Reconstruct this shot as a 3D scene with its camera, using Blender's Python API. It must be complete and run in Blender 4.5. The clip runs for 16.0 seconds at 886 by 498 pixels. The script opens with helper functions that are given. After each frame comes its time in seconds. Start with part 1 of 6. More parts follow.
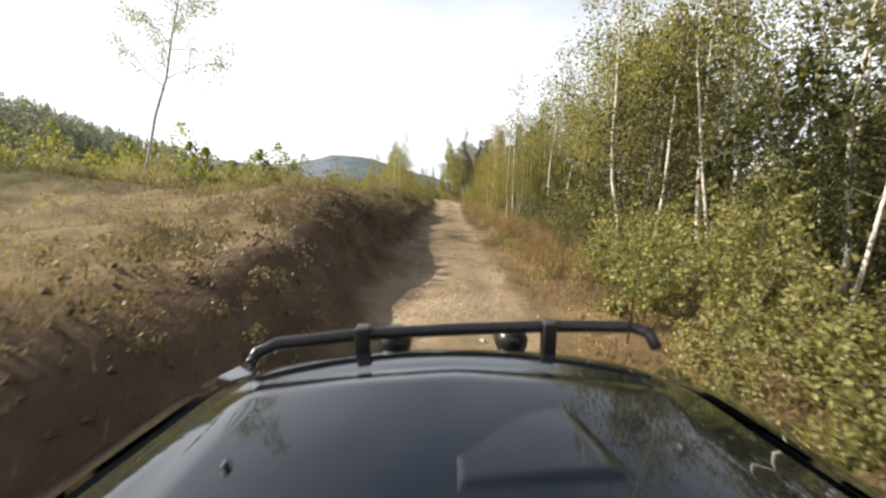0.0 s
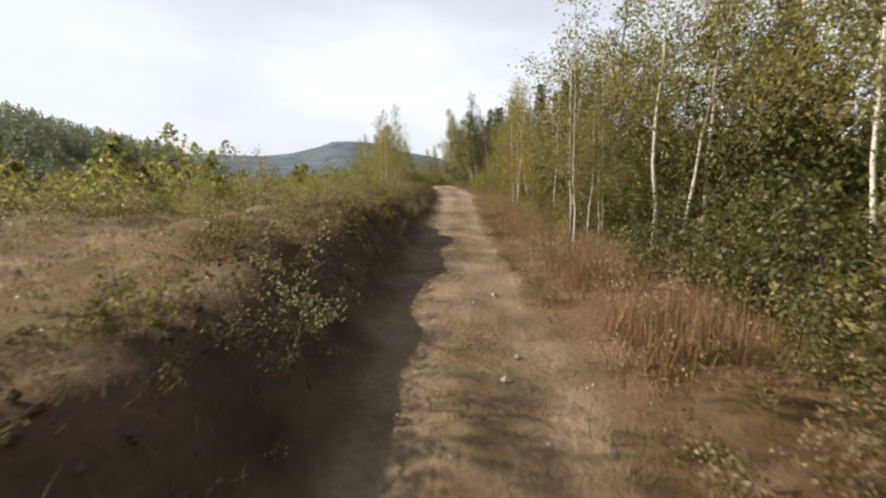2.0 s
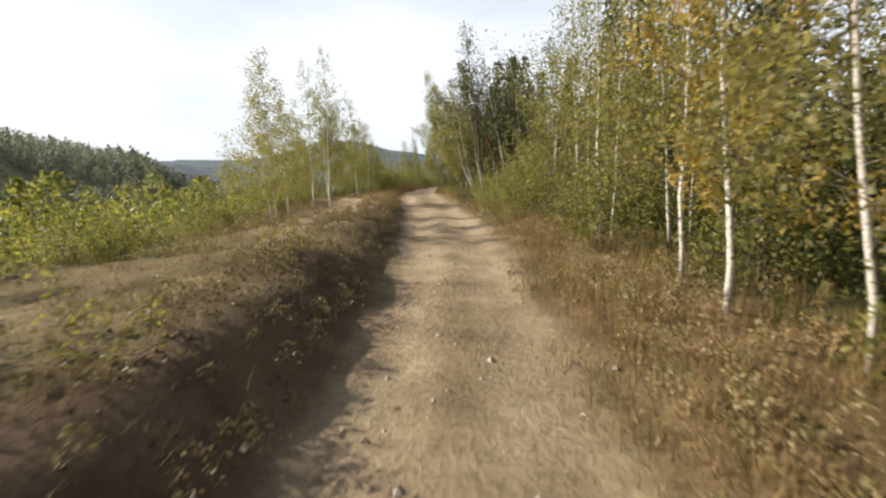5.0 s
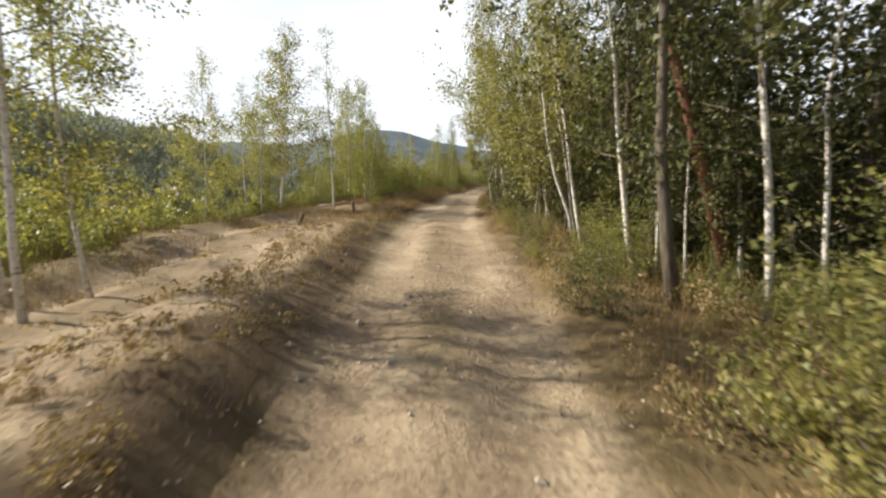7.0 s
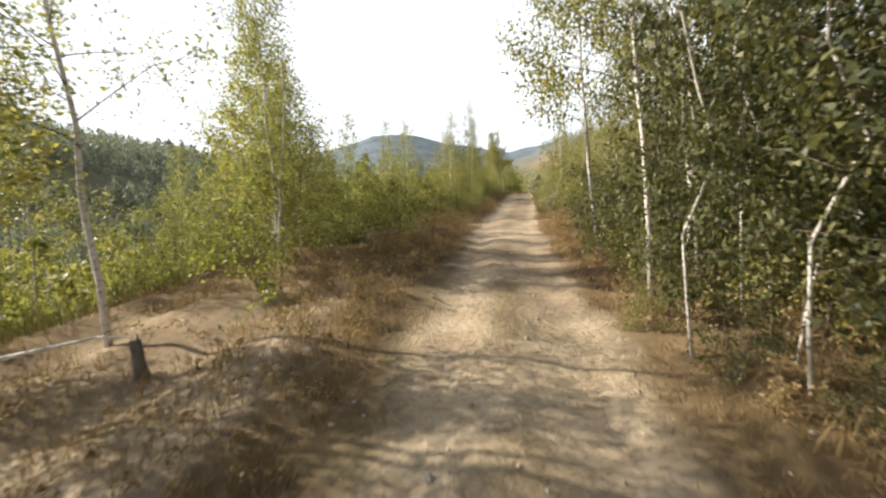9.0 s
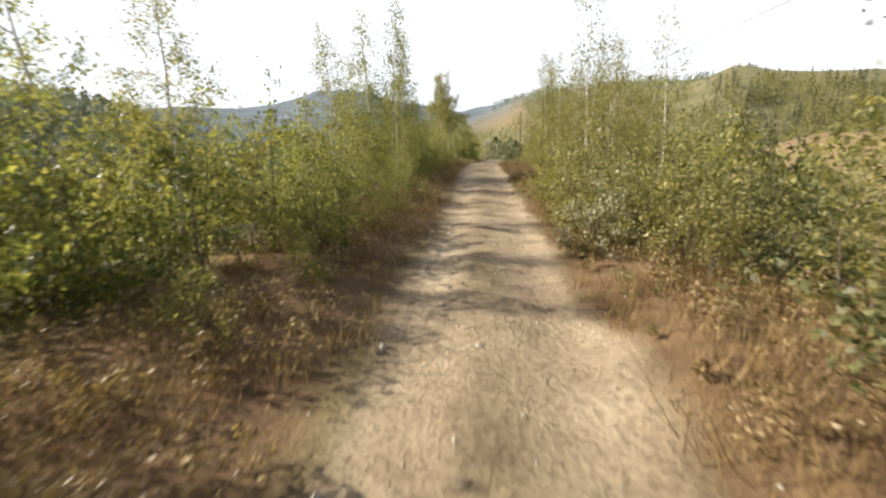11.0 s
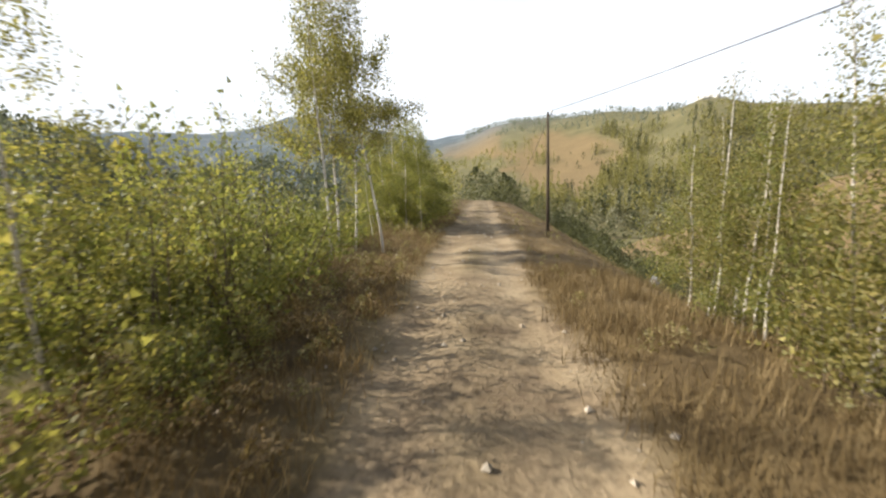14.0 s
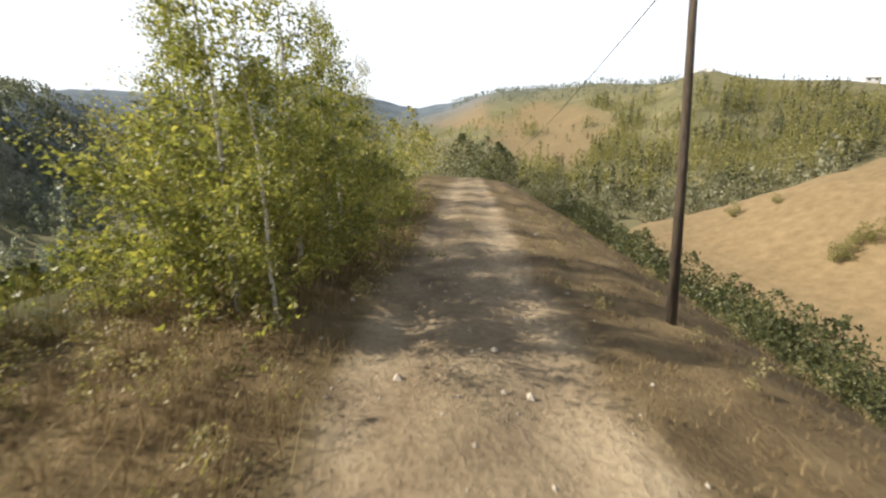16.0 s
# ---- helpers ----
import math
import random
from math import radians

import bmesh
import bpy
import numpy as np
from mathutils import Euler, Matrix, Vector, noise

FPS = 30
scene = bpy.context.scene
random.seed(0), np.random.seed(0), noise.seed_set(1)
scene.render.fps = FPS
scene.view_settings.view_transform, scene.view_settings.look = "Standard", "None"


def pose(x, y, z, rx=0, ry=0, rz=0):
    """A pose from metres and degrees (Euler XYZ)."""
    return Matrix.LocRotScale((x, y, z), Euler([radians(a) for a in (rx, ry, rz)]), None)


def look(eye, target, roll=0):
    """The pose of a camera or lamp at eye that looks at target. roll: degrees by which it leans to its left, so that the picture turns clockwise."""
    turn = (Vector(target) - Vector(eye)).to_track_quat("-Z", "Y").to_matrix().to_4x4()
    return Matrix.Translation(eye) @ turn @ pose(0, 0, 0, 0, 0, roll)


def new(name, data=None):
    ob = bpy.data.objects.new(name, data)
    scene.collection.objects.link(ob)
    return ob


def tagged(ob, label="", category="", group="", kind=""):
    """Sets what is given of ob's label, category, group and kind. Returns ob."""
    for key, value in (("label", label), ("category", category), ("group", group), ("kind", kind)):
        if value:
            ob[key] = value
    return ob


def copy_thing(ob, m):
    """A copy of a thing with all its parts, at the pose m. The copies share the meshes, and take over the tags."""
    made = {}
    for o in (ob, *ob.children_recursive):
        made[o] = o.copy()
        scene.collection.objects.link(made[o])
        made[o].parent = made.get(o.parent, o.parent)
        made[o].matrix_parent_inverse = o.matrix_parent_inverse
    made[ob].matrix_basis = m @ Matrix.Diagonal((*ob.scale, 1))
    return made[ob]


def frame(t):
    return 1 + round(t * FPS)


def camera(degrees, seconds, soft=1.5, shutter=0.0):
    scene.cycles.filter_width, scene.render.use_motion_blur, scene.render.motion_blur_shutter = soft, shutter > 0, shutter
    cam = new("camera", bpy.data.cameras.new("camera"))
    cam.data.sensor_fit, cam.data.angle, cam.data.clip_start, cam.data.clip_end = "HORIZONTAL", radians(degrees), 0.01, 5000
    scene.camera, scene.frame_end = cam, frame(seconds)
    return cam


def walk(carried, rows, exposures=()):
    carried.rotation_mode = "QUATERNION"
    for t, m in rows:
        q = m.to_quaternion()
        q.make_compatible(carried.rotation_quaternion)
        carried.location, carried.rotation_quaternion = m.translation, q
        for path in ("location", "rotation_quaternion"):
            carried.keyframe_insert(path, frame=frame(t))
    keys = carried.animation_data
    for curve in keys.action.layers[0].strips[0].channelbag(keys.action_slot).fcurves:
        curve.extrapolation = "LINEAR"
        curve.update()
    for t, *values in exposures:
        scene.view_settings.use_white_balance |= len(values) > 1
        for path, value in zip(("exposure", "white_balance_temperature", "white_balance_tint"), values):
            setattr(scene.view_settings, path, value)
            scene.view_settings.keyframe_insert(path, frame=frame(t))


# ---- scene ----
cam = camera(89.5, 16.0, soft=2.3, shutter=0.14)
PATH = [
    (0, (0.19, -0.094, 1.062), (0.132, 1.9, 0.92), 4.5),
    (0.5, (0.28, 1.916, 1.37), (0.148, 3.912, 1.34), -2.2),
    (1, (0.324, 3.934, 1.686), (0.15, 5.922, 1.552), -6.0),
    (1.5, (0.159, 6.192, 1.879), (-0.005, 8.179, 1.731), -3.3),
    (2, (-0.101, 8.725, 2.025), (-0.194, 10.71, 1.794), 0.8),
    (2.5, (-0.215, 11.135, 2.176), (-0.256, 13.121, 1.942), 1.8),
    (3, (-0.095, 13.836, 2.367), (-0.082, 15.824, 2.15), 2.7),
    (3.5, (0.009, 16.274, 2.554), (-0.016, 18.258, 2.302), -1.5),
    (4, (-0.435, 18.557, 2.645), (-0.446, 20.545, 2.426), -2.9),
    (6.3, (-0.551, 34.387, 3.734), (-0.686, 36.361, 3.44), 1.0),
    (6.5, (-0.653, 35.769, 3.77), (-0.82, 37.746, 3.516), 0.8),
    (7, (-1.004, 39.385, 4.015), (-1.222, 41.354, 3.738), 1.4),
    (7.5, (-1.339, 42.566, 4.191), (-1.611, 44.531, 3.933), -0.1),
    (8, (-1.884, 45.85, 4.426), (-2.18, 47.818, 4.223), -0.2),
    (8.5, (-2.324, 48.949, 4.56), (-2.634, 50.908, 4.305), -1.8),
    (9, (-2.648, 51.707, 4.688), (-2.939, 53.667, 4.42), -1.3),
    (11.3, (-2.881, 66.373, 5.171), (-2.897, 68.322, 4.723), -1.1),
    (11.5, (-2.71, 68.11, 5.242), (-2.688, 70.066, 4.828), -1.7),
    (12, (-2.41, 71.889, 5.197), (-2.339, 73.861, 4.873), -2.1),
    (12.5, (-2.31, 75.429, 5.302), (-2.225, 77.407, 5.015), -0.7),
    (13, (-2.026, 78.976, 5.495), (-1.982, 80.959, 5.235), -1.6),
    (13.5, (-2.027, 82.242, 5.691), (-1.99, 84.22, 5.401), -0.2),
    (14, (-1.902, 85.499, 5.721), (-1.857, 87.472, 5.398), -0.0),
    (14.5, (-1.685, 88.397, 5.722), (-1.614, 90.362, 5.357), 1.0),
    (15, (-1.514, 91.023, 5.757), (-1.409, 92.975, 5.335), 1.3),
    (15.5, (-1.274, 93.334, 5.612), (-1.15, 95.272, 5.132), 1.3),
    (16, (-0.977, 95.761, 5.616), (-0.859, 97.707, 5.168), 1.5),
]
walk(cam, [(t, look(eye, target, roll)) for t, eye, target, roll in PATH],
     exposures=[(0.0, 0.9, 6450, 10), (1.0, 0.6, 6400, 10), (2.5, 0.42, 6400, 10), (4.0, 0.55, 6400, 10), (6.5, 0.65, 6300, 9), (8.0, 0.9, 6300, 9), (9.0, 1.0, 6300, 9), (11.5, 0.9, 6300, 9), (13.5, 0.8, 6300, 9), (16.0, 0.8, 6300, 9)])

# ---- world and sun ----
SUN_AZ, SUN_EL = 86.0, 32.0          # degrees to the left of +y, and above the horizon
world = bpy.data.worlds.new("world")
scene.world = world
world.use_nodes = True
wn, wl = world.node_tree.nodes, world.node_tree.links
wn.clear()
w_out = wn.new("ShaderNodeOutputWorld")
w_bg = wn.new("ShaderNodeBackground")
w_sky = wn.new("ShaderNodeTexSky")
w_sky.sky_type = "NISHITA"
w_sky.sun_disc = False
w_sky.sun_elevation = radians(SUN_EL)
w_sky.sun_rotation = radians(-SUN_AZ)
w_sky.dust_density = 3.0
w_sky.air_density = 1.0
w_co = wn.new("ShaderNodeTexCoord")
w_map = wn.new("ShaderNodeMapping")
w_map.inputs["Scale"].default_value = (1.0, 1.0, 2.6)
w_noise = wn.new("ShaderNodeTexNoise")
w_noise.inputs["Scale"].default_value = 1.7
w_noise.inputs["Detail"].default_value = 6.0
w_noise.inputs["Roughness"].default_value = 0.55
w_ramp = wn.new("ShaderNodeValToRGB")
w_ramp.color_ramp.elements[0].position = 0.36
w_ramp.color_ramp.elements[1].position = 0.66
w_ramp.color_ramp.elements[0].color = (0.62, 0.62, 0.62, 1)
w_mix = wn.new("ShaderNodeMix")
w_mix.data_type = "RGBA"
w_mix.inputs["B"].default_value = (10.6, 10.9, 11.5, 1)
wl.new(w_co.outputs["Generated"], w_map.inputs["Vector"])
wl.new(w_map.outputs["Vector"], w_noise.inputs["Vector"])
wl.new(w_noise.outputs["Fac"], w_ramp.inputs["Fac"])
w_sep = wn.new("ShaderNodeSeparateXYZ")
w_up = wn.new("ShaderNodeMapRange")
w_up.inputs["From Min"].default_value = 0.30
w_up.inputs["From Max"].default_value = 0.70
w_up.inputs["To Min"].default_value = 1.0
w_up.inputs["To Max"].default_value = 0.12
w_mul = wn.new("ShaderNodeMath")
w_mul.operation = "MULTIPLY"
wl.new(w_co.outputs["Generated"], w_sep.inputs["Vector"])
wl.new(w_sep.outputs["Z"], w_up.inputs["Value"])
wl.new(w_ramp.outputs["Color"], w_mul.inputs[0])
wl.new(w_up.outputs["Result"], w_mul.inputs[1])
wl.new(w_mul.outputs["Value"], w_mix.inputs["Factor"])
wl.new(w_sky.outputs["Color"], w_mix.inputs["A"])
wl.new(w_mix.outputs["Result"], w_bg.inputs["Color"])
w_bg.inputs["Strength"].default_value = 0.07
wl.new(w_bg.outputs["Background"], w_out.inputs["Surface"])

sun_data = bpy.data.lights.new("sun", "SUN")
sun_data.energy = 5.0
sun_data.angle = radians(0.6)
sun_data.color = (1.0, 0.91, 0.77)
sun = new("sun", sun_data)
sa, se = radians(SUN_AZ), radians(SUN_EL)
sun_from = Vector((-math.sin(sa) * math.cos(se), math.cos(sa) * math.cos(se), math.sin(se)))
sun.matrix_world = look(sun_from * 60 + Vector((0, 50, 0)), Vector((0, 50, 0)))


# ---- materials ----
def material(name, build):
    m = bpy.data.materials.new(name)
    m.use_nodes = True
    nt = m.node_tree
    nt.nodes.clear()
    out = nt.nodes.new("ShaderNodeOutputMaterial")
    build(nt, out)
    return m


def node(nt, kind, **values):
    n = nt.nodes.new(kind)
    for key, value in values.items():
        n.inputs[key.replace("_", " ")].default_value = value
    return n


def noise_at(nt, scale, detail=4.0, rough=0.55, vector=None, stretch=None):
    n = node(nt, "ShaderNodeTexNoise", Scale=scale, Detail=detail, Roughness=rough)
    src = vector
    if src is None:
        src = nt.nodes.new("ShaderNodeNewGeometry").outputs["Position"]
    if stretch:
        mp = nt.nodes.new("ShaderNodeMapping")
        mp.inputs["Scale"].default_value = stretch
        nt.links.new(src, mp.inputs["Vector"])
        src = mp.outputs["Vector"]
    nt.links.new(src, n.inputs["Vector"])
    return n.outputs["Fac"]


def ramp(nt, fac, *stops):
    r = nt.nodes.new("ShaderNodeValToRGB")
    els = r.color_ramp.elements
    while len(els) < len(stops):
        els.new(0.5)
    for e, (pos, col) in zip(els, stops):
        e.position = pos
        e.color = (*col, 1) if len(col) == 3 else col
    nt.links.new(fac, r.inputs["Fac"])
    return r.outputs["Color"]


def mixed(nt, fac, a, b, blend="MIX"):
    m = nt.nodes.new("ShaderNodeMix")
    m.data_type = "RGBA"
    m.blend_type = blend
    for socket, value in (("Factor", fac), ("A", a), ("B", b)):
        if isinstance(value, (int, float)):
            m.inputs[socket].default_value = value
        elif isinstance(value, tuple):
            m.inputs[socket].default_value = (*value, 1)
        else:
            nt.links.new(value, m.inputs[socket])
    return m.outputs["Result"]


def surface(nt, out, color, rough=0.9, bump=None, height=0.02, metal=0.0, coat=0.0, spec=0.3):
    p = node(nt, "ShaderNodeBsdfPrincipled", Roughness=rough, Metallic=metal)
    p.inputs["Coat Weight"].default_value = coat
    p.inputs["Coat Roughness"].default_value = 0.04
    p.inputs["Specular IOR Level"].default_value = spec
    if isinstance(color, tuple):
        p.inputs["Base Color"].default_value = (*color, 1)
    else:
        nt.links.new(color, p.inputs["Base Color"])
    if bump is not None:
        b = node(nt, "ShaderNodeBump", Distance=height, Strength=1.0)
        nt.links.new(bump, b.inputs["Height"])
        nt.links.new(b.outputs["Normal"], p.inputs["Normal"])
    nt.links.new(p.outputs["BSDF"], out.inputs["Surface"])
    return p


def attribute(nt, name):
    a = nt.nodes.new("ShaderNodeAttribute")
    a.attribute_name = name
    return a.outputs["Fac"]


def ground_look(nt, out):
    big, mid, fine = noise_at(nt, 0.25), noise_at(nt, 1.6, 6), noise_at(nt, 14.0, 8, 0.65)
    dry = ramp(nt, mid, (0.3, (0.095, 0.07, 0.034)), (0.55, (0.18, 0.135, 0.066)), (0.75, (0.26, 0.205, 0.105)))
    rust = ramp(nt, mid, (0.3, (0.11, 0.064, 0.034)), (0.7, (0.26, 0.16, 0.085)))
    lush = ramp(nt, mid, (0.3, (0.03, 0.03, 0.012)), (0.7, (0.10, 0.095, 0.03)))
    tufts = noise_at(nt, 0.9, 9, 0.72)
    meadow = mixed(nt, 0.5, ramp(nt, noise_at(nt, 0.06, 6, 0.6), (0.3, (0.165, 0.118, 0.06)), (0.7, (0.275, 0.195, 0.10))), ramp(nt, tufts, (0.35, (0.12, 0.088, 0.042)), (0.65, (0.30, 0.215, 0.115))))
    dirt = ramp(nt, mixed(nt, 0.5, mid, noise_at(nt, 0.55, 4, 0.6, None, (1.6, 0.55, 1.0))), (0.34, (0.21, 0.153, 0.10)), (0.5, (0.37, 0.283, 0.182)), (0.66, (0.52, 0.415, 0.28)))
    dirt = mixed(nt, ramp(nt, fine, (0.35, (0, 0, 0)), (0.5, (1, 1, 1))), mixed(nt, 0.34, dirt, (0.15, 0.10, 0.06)), dirt)
    c = mixed(nt, attribute(nt, "lush"), dry, lush)
    c = mixed(nt, attribute(nt, "rust"), c, rust)
    c = mixed(nt, attribute(nt, "meadow"), c, meadow)
    c = mixed(nt, attribute(nt, "soil"), c, ramp(nt, mid, (0.3, (0.09, 0.06, 0.038)), (0.7, (0.21, 0.145, 0.09))))
    c = mixed(nt, attribute(nt, "bare"), c, dirt)
    woods = ramp(nt, noise_at(nt, 0.05, 8, 0.7), (0.35, (0.10, 0.10, 0.048)), (0.55, (0.165, 0.15, 0.075)), (0.7, (0.24, 0.20, 0.105)))
    # Far hills: a blue-grey that paints the distance haze into the ground colour.
    hill_haze = ramp(nt, noise_at(nt, 0.02, 9, 0.75), (0.38, (0.065, 0.092, 0.112)), (0.62, (0.15, 0.182, 0.205)))
    c = mixed(nt, attribute(nt, "woods"), c, woods)
    c = mixed(nt, attribute(nt, "hill_haze"), c, hill_haze)
    c = mixed(nt, ramp(nt, fine, (0.3, (0.5, 0.5, 0.5)), (0.7, (1, 1, 1))), mixed(nt, 0.5, c, (0.05, 0.035, 0.02)), c)
    surface(nt, out, c, 0.95, mixed(nt, 0.5, fine, mid), 0.07, spec=0.15)


def leaf_look(dark, light, warm, translucent=0.35):
    def build(nt, out):
        rnd = nt.nodes.new("ShaderNodeNewGeometry").outputs["Random Per Island"]
        ob = nt.nodes.new("ShaderNodeObjectInfo").outputs["Random"]
        c = ramp(nt, rnd, (0.0, dark), (0.55, light), (0.9, warm), (1.0, tuple(v * 1.2 for v in warm)))
        c = mixed(nt, ramp(nt, ob, (0.0, (0, 0, 0)), (1.0, (0.55, 0.55, 0.55))), c, mixed(nt, 0.5, c, warm))
        d = node(nt, "ShaderNodeBsdfPrincipled", Roughness=0.5)
        d.inputs["Specular IOR Level"].default_value = 0.35
        t = node(nt, "ShaderNodeBsdfTranslucent")
        nt.links.new(c, d.inputs["Base Color"])
        nt.links.new(mixed(nt, 1.0, c, (1.27, 1.29, 0.74), "MULTIPLY"), t.inputs["Color"])
        m = node(nt, "ShaderNodeMixShader", Fac=translucent)
        nt.links.new(d.outputs["BSDF"], m.inputs[1])
        nt.links.new(t.outputs["BSDF"], m.inputs[2])
        nt.links.new(m.outputs["Shader"], out.inputs["Surface"])
    return build


def birch_bark(nt, out):
    co = nt.nodes.new("ShaderNodeTexCoord").outputs["Object"]
    marks = noise_at(nt, 6.0, 5, 0.65, co, (2.6, 2.6, 4.2))
    tone = noise_at(nt, 1.2, 3, 0.5, co)
    c = ramp(nt, marks, (0.36, (0.035, 0.03, 0.025)), (0.43, (0.55, 0.51, 0.45)), (0.7, (0.78, 0.75, 0.69)))
    c = mixed(nt, ramp(nt, tone, (0.4, (0, 0, 0)), (0.75, (0.6, 0.6, 0.6))), c, (0.40, 0.31, 0.22))
    surface(nt, out, c, 0.75, marks, 0.01)


def bark(dark, light):
    def build(nt, out):
        co = nt.nodes.new("ShaderNodeTexCoord").outputs["Object"]
        n = noise_at(nt, 14.0, 6, 0.65, co, (1.0, 1.0, 0.25))
        surface(nt, out, ramp(nt, n, (0.3, dark), (0.7, light)), 0.9, n, 0.03)
    return build


def blade_look(a, b, c3):
    def build(nt, out):
        rnd = nt.nodes.new("ShaderNodeNewGeometry").outputs["Random Per Island"]
        patch = noise_at(nt, 0.5, 3)
        c = ramp(nt, rnd, (0.0, a), (0.5, b), (1.0, c3))
        c = mixed(nt, ramp(nt, patch, (0.35, (0, 0, 0)), (0.65, (0.6, 0.6, 0.6))), c, a)
        d = node(nt, "ShaderNodeBsdfDiffuse")
        t = node(nt, "ShaderNodeBsdfTranslucent")
        nt.links.new(c, d.inputs["Color"])
        nt.links.new(c, t.inputs["Color"])
        m = node(nt, "ShaderNodeMixShader", Fac=0.3)
        nt.links.new(d.outputs["BSDF"], m.inputs[1])
        nt.links.new(t.outputs["BSDF"], m.inputs[2])
        nt.links.new(m.outputs["Shader"], out.inputs["Surface"])
    return build


def speckled(a, b, rough, scale=20.0, bump=0.004, metal=0.0, coat=0.0, spec=0.5):
    def build(nt, out):
        co = nt.nodes.new("ShaderNodeTexCoord").outputs["Object"]
        n = noise_at(nt, scale, 6, 0.6, co)
        surface(nt, out, ramp(nt, n, (0.3, a), (0.7, b)), rough, n if bump else None, bump, metal, coat, spec)
    return build


def paint_look(nt, out):
    co = nt.nodes.new("ShaderNodeTexCoord").outputs["Object"]
    dust = noise_at(nt, 3.0, 6, 0.65, co)
    c = ramp(nt, dust, (0.35, (0.003, 0.005, 0.008)), (0.85, (0.012, 0.012, 0.012)))
    p = surface(nt, out, c, 0.22, None, 0, 0.0, 0.45, 0.5)
    nt.links.new(ramp(nt, noise_at(nt, 9.0, 5, 0.6, co), (0.3, (0.02, 0.02, 0.02)), (0.8, (0.07, 0.07, 0.07))), p.inputs["Roughness"])


def glass_look(nt, out):
    g = node(nt, "ShaderNodeBsdfGlass", Roughness=0.02, IOR=1.45)
    g.inputs["Color"].default_value = (0.75, 0.82, 0.80, 1)
    nt.links.new(g.outputs["BSDF"], out.inputs["Surface"])


M_GROUND = material("ground_soil_and_grass", ground_look)
M_BIRCH = material("birch_bark", birch_bark)
M_GREY = material("grey_bark", bark((0.05, 0.04, 0.03), (0.20, 0.165, 0.12)))
M_PINE = material("red_pine_bark", bark((0.07, 0.03, 0.018), (0.25, 0.11, 0.06)))
M_TWIG = material("twig_bark", bark((0.06, 0.045, 0.03), (0.24, 0.19, 0.13)))
M_LEAF = material("olive_leaf", leaf_look((0.081, 0.088, 0.028), (0.230, 0.222, 0.074), (0.378, 0.325, 0.114), 0.48))
M_LEAF_G = material("green_leaf", leaf_look((0.066, 0.084, 0.025), (0.192, 0.208, 0.062), (0.314, 0.285, 0.090), 0.52))
M_LEAF_Y = material("yellowing_leaf", leaf_look((0.089, 0.089, 0.030), (0.201, 0.193, 0.066), (0.313, 0.262, 0.093), 0.5))
M_LEAF_S = material("silver_leaf", leaf_look((0.10, 0.11, 0.06), (0.24, 0.23, 0.14), (0.42, 0.38, 0.26)))
# Brighter leaf for the open side; sunlight is put into its colour.
M_LEAF_L = material("sun_tinted_leaf", leaf_look((0.115, 0.135, 0.042), (0.225, 0.235, 0.078), (0.31, 0.285, 0.105), 0.5))
M_LEAF_N = material("broad_yellow_leaf", leaf_look((0.076, 0.086, 0.030), (0.229, 0.226, 0.080), (0.352, 0.320, 0.130), 0.45))
M_LEAF_O = material("orange_leaf", leaf_look((0.20, 0.14, 0.03), (0.38, 0.265, 0.06), (0.50, 0.36, 0.10), 0.45))
# Darkened leaf: the shade inside the wood is put into its colour.
M_LEAF_D = material("shade_tinted_leaf", leaf_look((0.024, 0.032, 0.012), (0.074, 0.082, 0.028), (0.17, 0.16, 0.056), 0.28))
M_GULLY = material("gully_bush_leaf", leaf_look((0.02, 0.03, 0.012), (0.055, 0.066, 0.024), (0.14, 0.135, 0.05), 0.25))
M_LEAF_R = material("dry_fern_leaf", leaf_look((0.135, 0.086, 0.04), (0.26, 0.175, 0.082), (0.37, 0.275, 0.135), 0.28))
M_LEAF_B = material("bank_weed_leaf", leaf_look((0.085, 0.064, 0.034), (0.19, 0.145, 0.075), (0.32, 0.27, 0.14), 0.25))
M_LEAF_T = material("straw_weed_leaf", leaf_look((0.13, 0.115, 0.045), (0.26, 0.22, 0.10), (0.38, 0.32, 0.17), 0.35))
M_NEEDLE = material("spruce_needle", leaf_look((0.018, 0.03, 0.012), (0.045, 0.06, 0.022), (0.09, 0.09, 0.03), 0.15))
M_GRASS = material("dry_grass_blade", blade_look((0.13, 0.093, 0.045), (0.265, 0.19, 0.095), (0.39, 0.30, 0.165)))
M_FERN = material("rusty_fern_blade", blade_look((0.17, 0.11, 0.048), (0.33, 0.225, 0.10), (0.45, 0.335, 0.165)))
M_BANK = material("bank_weed_blade", blade_look((0.08, 0.058, 0.035), (0.18, 0.13, 0.072), (0.31, 0.245, 0.14)))
M_WEED = material("green_weed_blade", blade_look((0.06, 0.065, 0.018), (0.14, 0.13, 0.035), (0.28, 0.21, 0.07)))
M_FAR = material("far_wood_leaf", leaf_look((0.115, 0.115, 0.04), (0.20, 0.19, 0.064), (0.28, 0.245, 0.09), 0.4))
# Dark far leaf: conifers, and painted shade for gaps between pale trees.
M_FARSHADE = material("far_conifer_shade_leaf", leaf_look((0.03, 0.04, 0.02), (0.062, 0.07, 0.03), (0.12, 0.11, 0.05), 0.2))
M_WILLOW = material("grey_willow_leaf", leaf_look((0.12, 0.125, 0.075), (0.19, 0.185, 0.11), (0.25, 0.235, 0.15), 0.3))
# Leaf of far dark trees, paled to blue-grey as painted haze.
M_FARHAZE = material("hazy_wood_leaf", leaf_look((0.10, 0.12, 0.115), (0.17, 0.19, 0.17), (0.23, 0.235, 0.19), 0.4))
